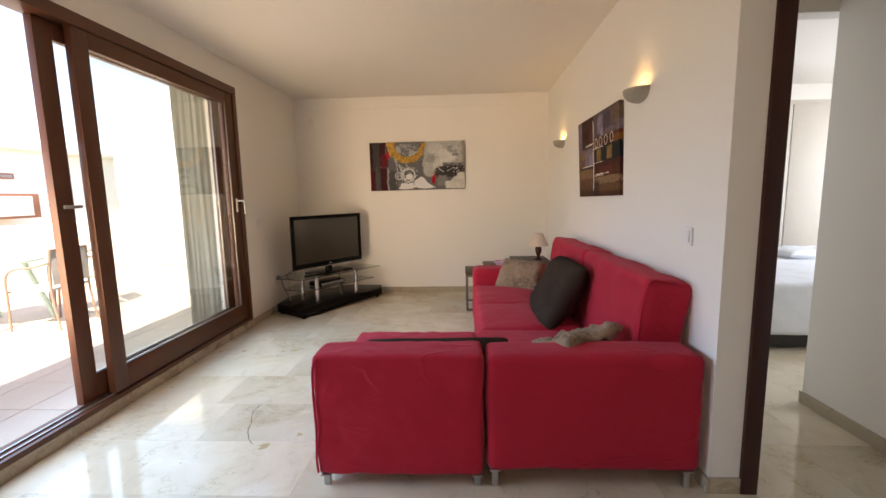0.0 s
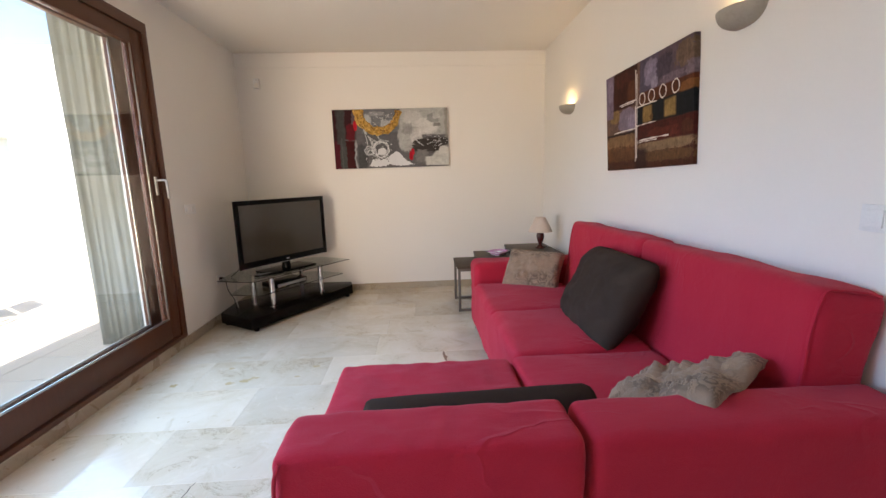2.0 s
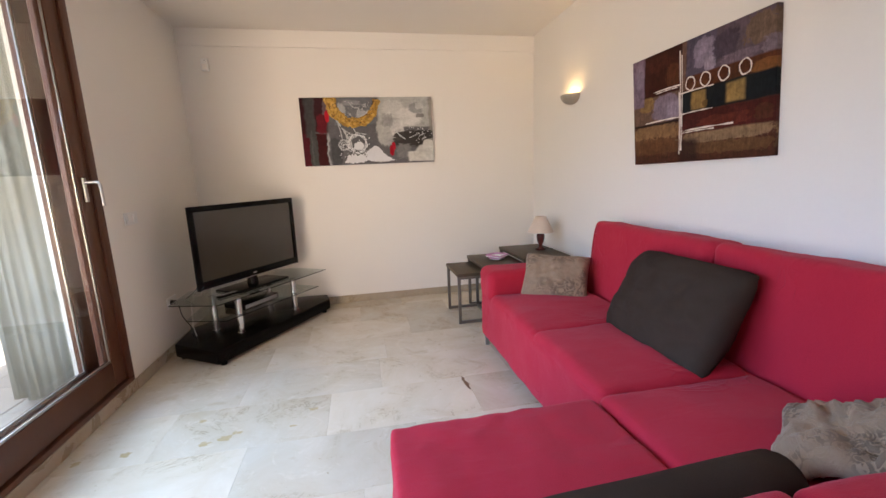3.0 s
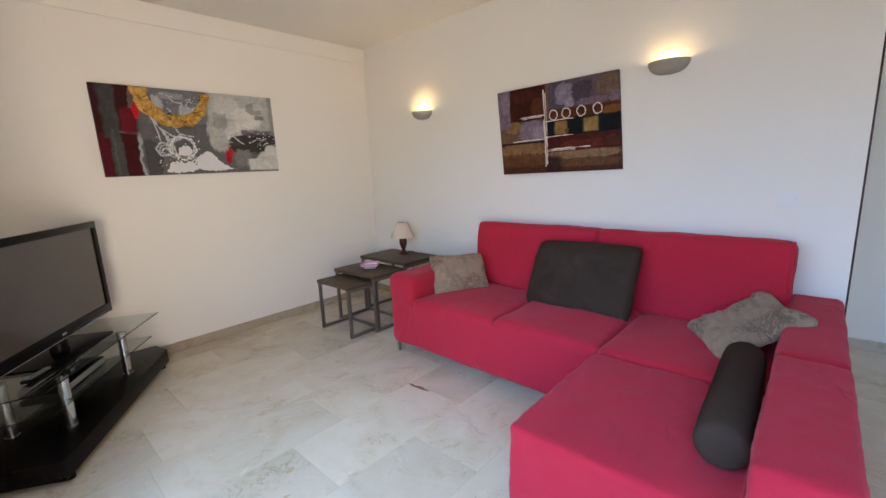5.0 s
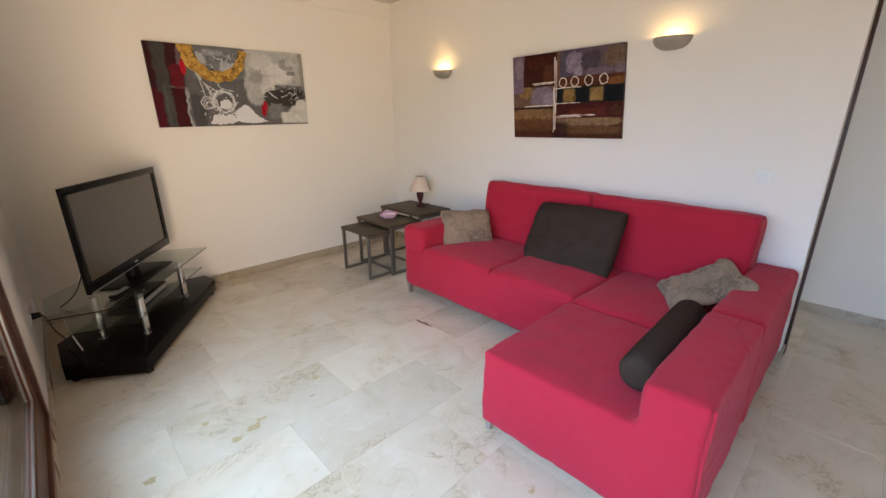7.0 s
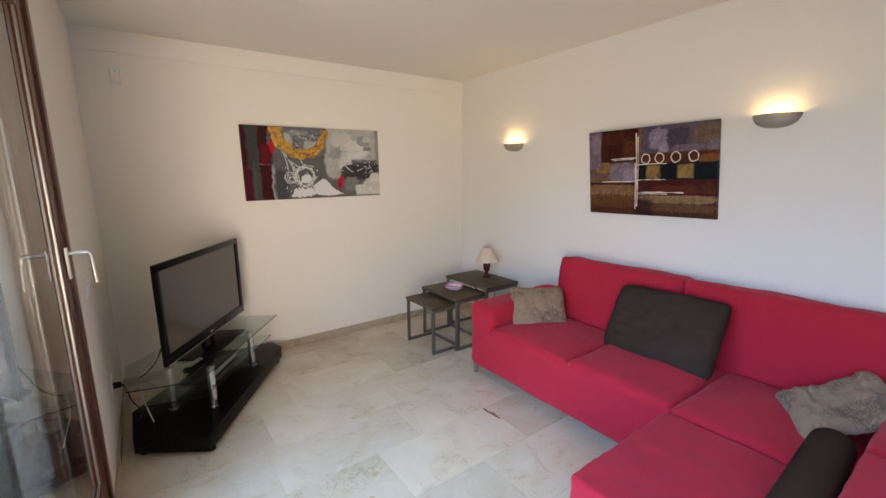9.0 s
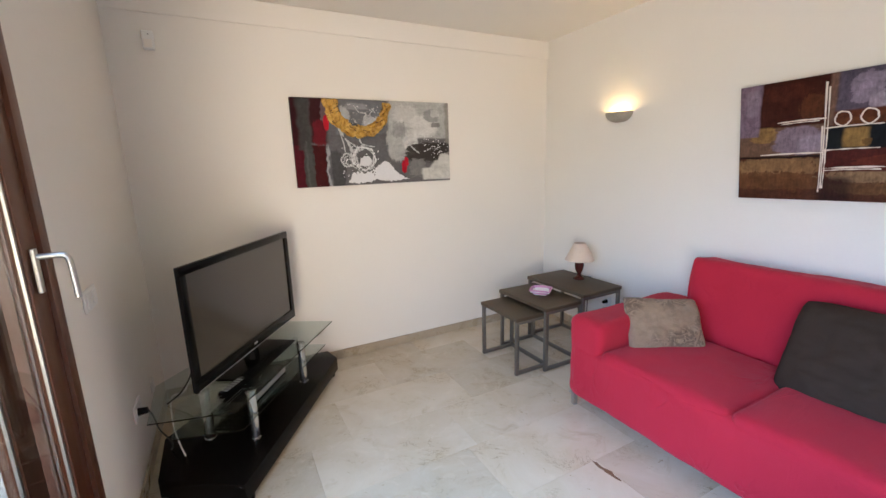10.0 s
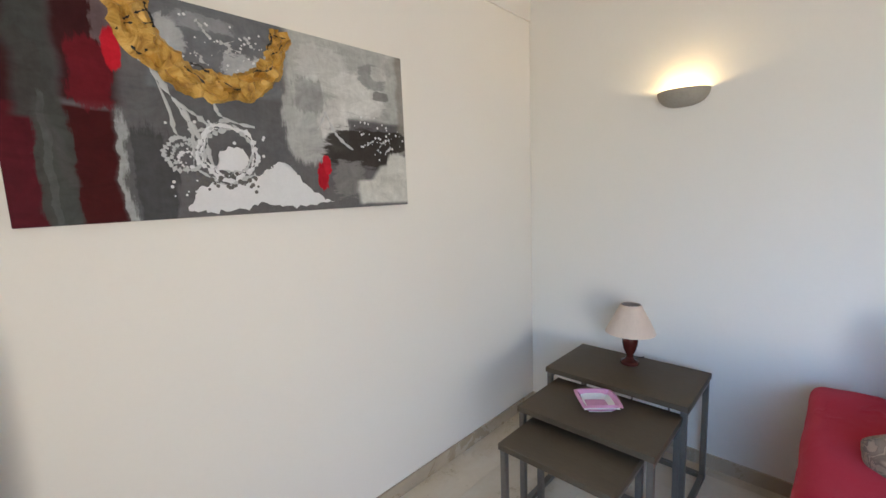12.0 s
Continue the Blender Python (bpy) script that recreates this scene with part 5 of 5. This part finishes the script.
pir = thing("motion_sensor", pose(-1.812, BACK - 0.001, 2.293), "small white alarm sensor high on the wall", "alarm sensor")
part("body", box(0.062, 0.042, 0.105, (0, -0.021, 0), 0.012, 3), M_WHITEPL, pir)
part("lens", box(0.04, 0.006, 0.045, (0, -0.043, -0.02), 0.003), M_CEIL, pir)
part("indicator", cyl(0.003, 0.003, 0.003, (0.006, -0.042, 0.03), 8, rot=(90, 0, 0)), M_BLACKPL, pir)

# ---- bedroom beyond the hall ----
bed = thing("bed", pose(3.25, 4.35, 0), "bed with a plain white spread and dark base", "bed")
part("base", box(1.78, 1.56, 0.20, (0, 0, 0.12), 0.01), M_DARK, bed, "dark bed base")
for sx in (-1, 1):
    for sy in (-1, 1):
        part("leg", cyl(0.025, 0.025, 0.03, (sx * 0.8, sy * 0.68, 0), 12), M_DARK, bed)
ob = part("bedspread", soft_box(1.92, 1.66, 0.44, 0.04, 0.008, 0.007, 3.5), M_BEDWHITE, bed, "white cotton bedspread", m=pose(0, 0, 0.125))
ob.data.shade_smooth()
ob = part("pillow", pillow(0.6, 0.4, 0.12, 8), M_BEDWHITE, bed, "white pillow", m=pose(0.62, 0.45, 0.615))
ward = thing("wardrobe", pose(4.25, 5.45, 0), "tall plain cream wardrobe in the bedroom", "wardrobe")
part("body", box(0.9, 0.55, 2.3, (-0.35, 0, 1.151), 0.005), M_CURTAIN, ward)
part("wardrobe_door", box(0.44, 0.02, 2.2, (-0.575, -0.286, 1.15), 0.003), M_CURTAIN, ward)
part("wardrobe_door", box(0.44, 0.02, 2.2, (-0.125, -0.286, 1.15), 0.003), M_CURTAIN, ward)

# ---- terrace and outside ----
structure("ground", slab(-400, 400, -400, 400, -3.3, -3.0), M_GROUND, "dry pale ground below the terrace", "ground")
# unseen paving, added to bounce sun in through the south opening
structure("south_slab", slab(LEFT - 0.279, 6.0, -7.0, NEAR - 0.205, -0.4, -0.03), M_TERRA, "pale unseen paving added outside the south light opening", "terrace")
structure("terrace_slab", slab(-9.0, LEFT - 0.28, -6, 14, -0.4, -0.035), M_GROUT, "terrace slab under pale tiles", "terrace")
verts, faces = [], []
for i in range(12):
    for j in range(32):
        x, y = LEFT - 0.285 - 0.40 * (i + 1), -5.0 + 0.40 * j
        k = len(verts)
        for z, e in ((-0.036, 0.003), (-0.027, 0.003), (-0.025, 0.006)):
            verts += [(x + e, y + e, z), (x + 0.4 - e, y + e, z), (x + 0.4 - e, y + 0.4 - e, z), (x + e, y + 0.4 - e, z)]
        for a in (0, 4):
            for q in range(4):
                faces.append((k + a + q, k + a + (q + 1) % 4, k + a + 4 + (q + 1) % 4, k + a + 4 + q))
        faces.append((k + 8, k + 9, k + 10, k + 11))
me = bpy.data.meshes.new("terrace_tiles")
me.from_pydata(verts, [], faces)
me.materials.append(M_TERRA)
tagged(new("terrace_tiles", me), "pale beige terrace tiles", "tiles", kind="stuff")
structure("parapet", slab(-7.2, -7.0, -6, 14, -0.03, 0.95, 0.01), M_RENDER, "white rendered terrace parapet", "parapet")
structure("parapet_end", slab(-7.0, LEFT - 0.29, 8.6, 8.8, -0.03, 3.57, 0.01), M_RENDER, "white rendered terrace side wall", "parapet")
# pleated sheet added in place of a curtain's reflection in the door pane
bm = bmesh.new()
cols = []
for k in range(49):
    x = -2.70 + 0.36 * k / 48
    y = 4.285 + 0.003 * math.sin(k * 0.9) + 0.030 * noise.noise(Vector((k * 0.17, 2.0, 0)))
    cols.append([bm.verts.new((x + 0.012 * noise.noise(Vector((k * 0.2, z, 0))), y + 0.014 * noise.noise(Vector((k * 0.3, z * 0.8, 4))), z)) for z in (0.02, 0.4, 0.8, 1.2, 1.6, 2.0, 2.4, 2.715)])
for p, q in zip(cols, cols[1:]):
    for j in range(7):
        bm.faces.new((p[j], q[j], q[j + 1], p[j + 1]))
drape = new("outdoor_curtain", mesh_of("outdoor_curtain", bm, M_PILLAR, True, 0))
mod = drape.modifiers.new("thickness", "SOLIDIFY")
mod.thickness = 0.003
tagged(drape, "grey-green pleated sheet against the pillar, standing in for a reflected curtain", "curtain")
structure("wall_outer", slab(-2.68, LEFT - 0.285, 4.345, 4.95, -0.03, 2.72, 0.01), M_PILLAR, "grey-green pillar beside the terrace door, reflection streaks in its colour", "pillar")
structure("overhang", slab(-2.95, LEFT - 0.285, -6, 8.6, 2.72, 2.95, 0.01), M_RENDER, "white rendered overhang above the terrace door", "overhang")



def terrace_chair(m):
    c = thing("garden_chair", m, "brown metal terrace armchair with grey seat", "chair", "chairs on the terrace")
    part("seat", box(0.46, 0.44, 0.025, (0, 0, 0.43), 0.01), M_SEATGREY, c, "grey woven seat")
    part("backrest", box(0.44, 0.02, 0.36, (0, 0.235, 0.66), 0.008, rot=None), M_SEATGREY, c, "grey woven back")
    for s in (-1, 1):
        part("arm_frame", tube(curve_pts([(s * 0.25, -0.24, 0.0), (s * 0.26, -0.22, 0.35), (s * 0.265, -0.20, 0.58), (s * 0.265, -0.10, 0.66), (s * 0.26, 0.10, 0.68), (s * 0.24, 0.24, 0.72)], 7), 0.0125, 8), M_RATTAN, c, "brown tube armrest")
        part("back_leg", tube(curve_pts([(s * 0.23, 0.27, 0.0), (s * 0.23, 0.22, 0.42), (s * 0.22, 0.245, 0.85)], 6), 0.0125, 8), M_RATTAN, c)
    part("back_bar", tube([(-0.22, 0.245, 0.85), (0.22, 0.245, 0.85)], 0.0125, 8), M_RATTAN, c)
    part("front_bar", tube([(-0.25, -0.21, 0.42), (0.25, -0.21, 0.42)], 0.01, 8), M_RATTAN, c)
    return c


chair = terrace_chair(pose(-4.35, 4.43, -0.025, 0, 0, -88))
copy_thing(chair, pose(-4.62, 5.02, -0.025, 0, 0, -35))
copy_thing(chair, pose(-5.95, 4.55, -0.025, 0, 0, 95))
tab = thing("garden_table", pose(-5.0, 4.36, -0.025), "pale green plastic terrace table", "table")
part("tabletop", lathe([(0, 0.70), (0.47, 0.70), (0.50, 0.71), (0.50, 0.73), (0.48, 0.737), (0, 0.737)], 36), M_MINT, tab)
for k in range(4):
    a = radians(45 + 90 * k)
    part("leg", tube([(0.50 * math.cos(a), 0.50 * math.sin(a), 0), (0.30 * math.cos(a), 0.30 * math.sin(a), 0.70)], 0.028, 8), M_MINT, tab)

house = thing("house", pose(-24, 16.7, -3.0), "white apartment house with a red-brown balcony", "house")
part("wall", slab(-5, 5, -6, 6, 0, 6.6), M_RENDER, house)
part("roof", slab(-5.3, 5.3, -6.3, 6.3, 6.6, 6.9, 0.02), M_RENDER, house)
bal = part("balcony", slab(5.0, 6.2, -4.5, 0.5, 3.7, 4.7, 0.02), M_BROWNWALL, house, "red-brown balcony wall")
part("balcony_panel", slab(6.2, 6.22, -1.2, 0.2, 3.8, 4.6, 0.005), M_RENDER, bal, "cream balcony panel")
for y in (-0.75, 0.05):
    w = part("window", slab(4.97, 5.03, y, y + 0.62, 5.34, 5.58, 0.01), M_BROWNWALL, house, "low brown window")
    part("pane", slab(5.031, 5.04, y + 0.08, y + 0.54, 5.40, 5.52), M_SEATGREY, w)

# ---- floor and its marble slabs ----
floor = structure("floor", slab(LEFT - 0.28, 5.75, NEAR - 0.2, BACK + 0.2, -0.12, -0.004), M_GROUT, "polished cream marble floor", "floor")
cache = {}


def tile_mesh(w, d):
    key = (round(w, 4), round(d, 4))
    if key not in cache:
        bm = bmesh.new()
        g, e = 0.0002, 0.0004
        rings = []
        for z, q in ((-0.0038, g), (-0.0006, g), (0.0, g + e)):
            rings.append([bm.verts.new((sx * (w / 2 - q), sy * (d / 2 - q), z)) for sx, sy in ((-1, -1), (1, -1), (1, 1), (-1, 1))])
        for a, b in zip(rings, rings[1:]):
            for j in range(4):
                bm.faces.new((a[j], a[(j + 1) % 4], b[(j + 1) % 4], b[j]))
        bm.faces.new(rings[-1])
        cache[key] = mesh_of("marble_tile", bm, M_MARBLE)
    return cache[key]


TL, TW, X0, X1 = 0.82, 0.41, LEFT - 0.02, 5.6
rt = random.Random(11)
row = 0
y = 2.64 - TW * 13
while y < BACK:
    y0, y1 = max(y, NEAR), min(y + TW, BACK)
    joint = -0.63 + rt.choice((0.12, 0.27, 0.41)) + 0.41 * (row % 2)
    for near, seen in ((2.64, -0.63), (3.46, -1.63), (4.28, -1.27)):
        joint = seen if abs(y - near) < 0.01 else joint
    shift = joint % TL
    x = X0 - TL - (X0 % TL) + shift
    while x < X1:
        a, b = max(x, X0), min(x + TL, X1)
        if b - a > 0.02 and y1 - y0 > 0.02:
            t = new("tile", tile_mesh(b - a, y1 - y0))
            t.location = ((a + b) / 2, (y0 + y1) / 2, 0)
            t.parent = floor
        x += TL
    y += TW
    row += 1

# a crack across one slab and a brown chip near the sofa
def ribbon(pts, w, seed):
    bm = bmesh.new()
    line = [Vector((x, y, 0.0006)) for x, y in pts]
    rows2 = []
    for k, p in enumerate(line):
        d = (line[min(k + 1, len(line) - 1)] - line[max(k - 1, 0)]).normalized()
        q = w * (0.6 + abs(noise.noise(Vector((k * 0.9, seed, 0)))) * 1.4) * (0.2 if k in (0, len(line) - 1) else 1)
        sd = Vector((-d.y, d.x, 0))
        rows2.append((bm.verts.new(p + sd * q), bm.verts.new(p - sd * q)))
    for (a, b), (c, d) in zip(rows2, rows2[1:]):
        bm.faces.new((a, b, d, c))
    bmesh.ops.recalc_face_normals(bm, faces=bm.faces)
    return bm


def jag(a, b, n, amp, seed):
    return [(a[0] + (b[0] - a[0]) * k / n + amp * noise.noise(Vector((k * 0.8, seed, 0))), a[1] + (b[1] - a[1]) * k / n + amp * noise.noise(Vector((k * 0.8, seed, 9)))) for k in range(n + 1)]


CRACK = [(-1.152, 2.645), (-1.163, 2.55), (-1.14, 2.48), (-1.106, 2.41), (-1.09, 2.34), (-1.04, 2.25), (-0.98, 2.19)]
fine_line = []
for k, (a, b) in enumerate(zip(CRACK, CRACK[1:])):
    fine_line += jag(a, b, 6, 0.008, k)[:-1]
part("crack", ribbon(fine_line, 0.0026, 1), M_CRACK, floor, "dark hairline crack")


def stain(x, y, r, seed):
    """An irregular honey-coloured fill in the marble."""
    bm = bmesh.new()
    pts = []
    for k in range(22):
        a = 2 * math.pi * k / 22
        q = r * (0.75 + 0.7 * noise.noise(Vector((math.cos(a) * 1.6, math.sin(a) * 1.6, seed))))
        pts.append(bm.verts.new((x + 1.5 * q * math.cos(a), y + q * math.sin(a), 0.0005)))
    bm.faces.new(pts)
    return part("stain", bm, M_STAIN, floor, "honey-coloured marble fill", smooth=False)


for x, y, r, sd in ((-1.311, 3.566, 0.030, 1), (-1.27, 3.60, 0.018, 9), (-1.401, 3.542, 0.022, 2), (-1.482, 3.76, 0.018, 5), (-1.752, 3.554, 0.022, 3), (-0.993, 3.591, 0.014, 4), (-0.898, 3.731, 0.02, 7), (-1.95, 3.535, 0.02, 10), (-0.919, 2.187, 0.03, 6), (-0.772, 2.297, 0.018, 8), (-0.64, 2.40, 0.016, 11)):
    stain(x, y, r, sd)
part("chip", ribbon(jag((-0.012, 3.87), (0.002, 3.70), 10, 0.012, 5), 0.011, 4), M_CHIP, floor, "brown filled chip")
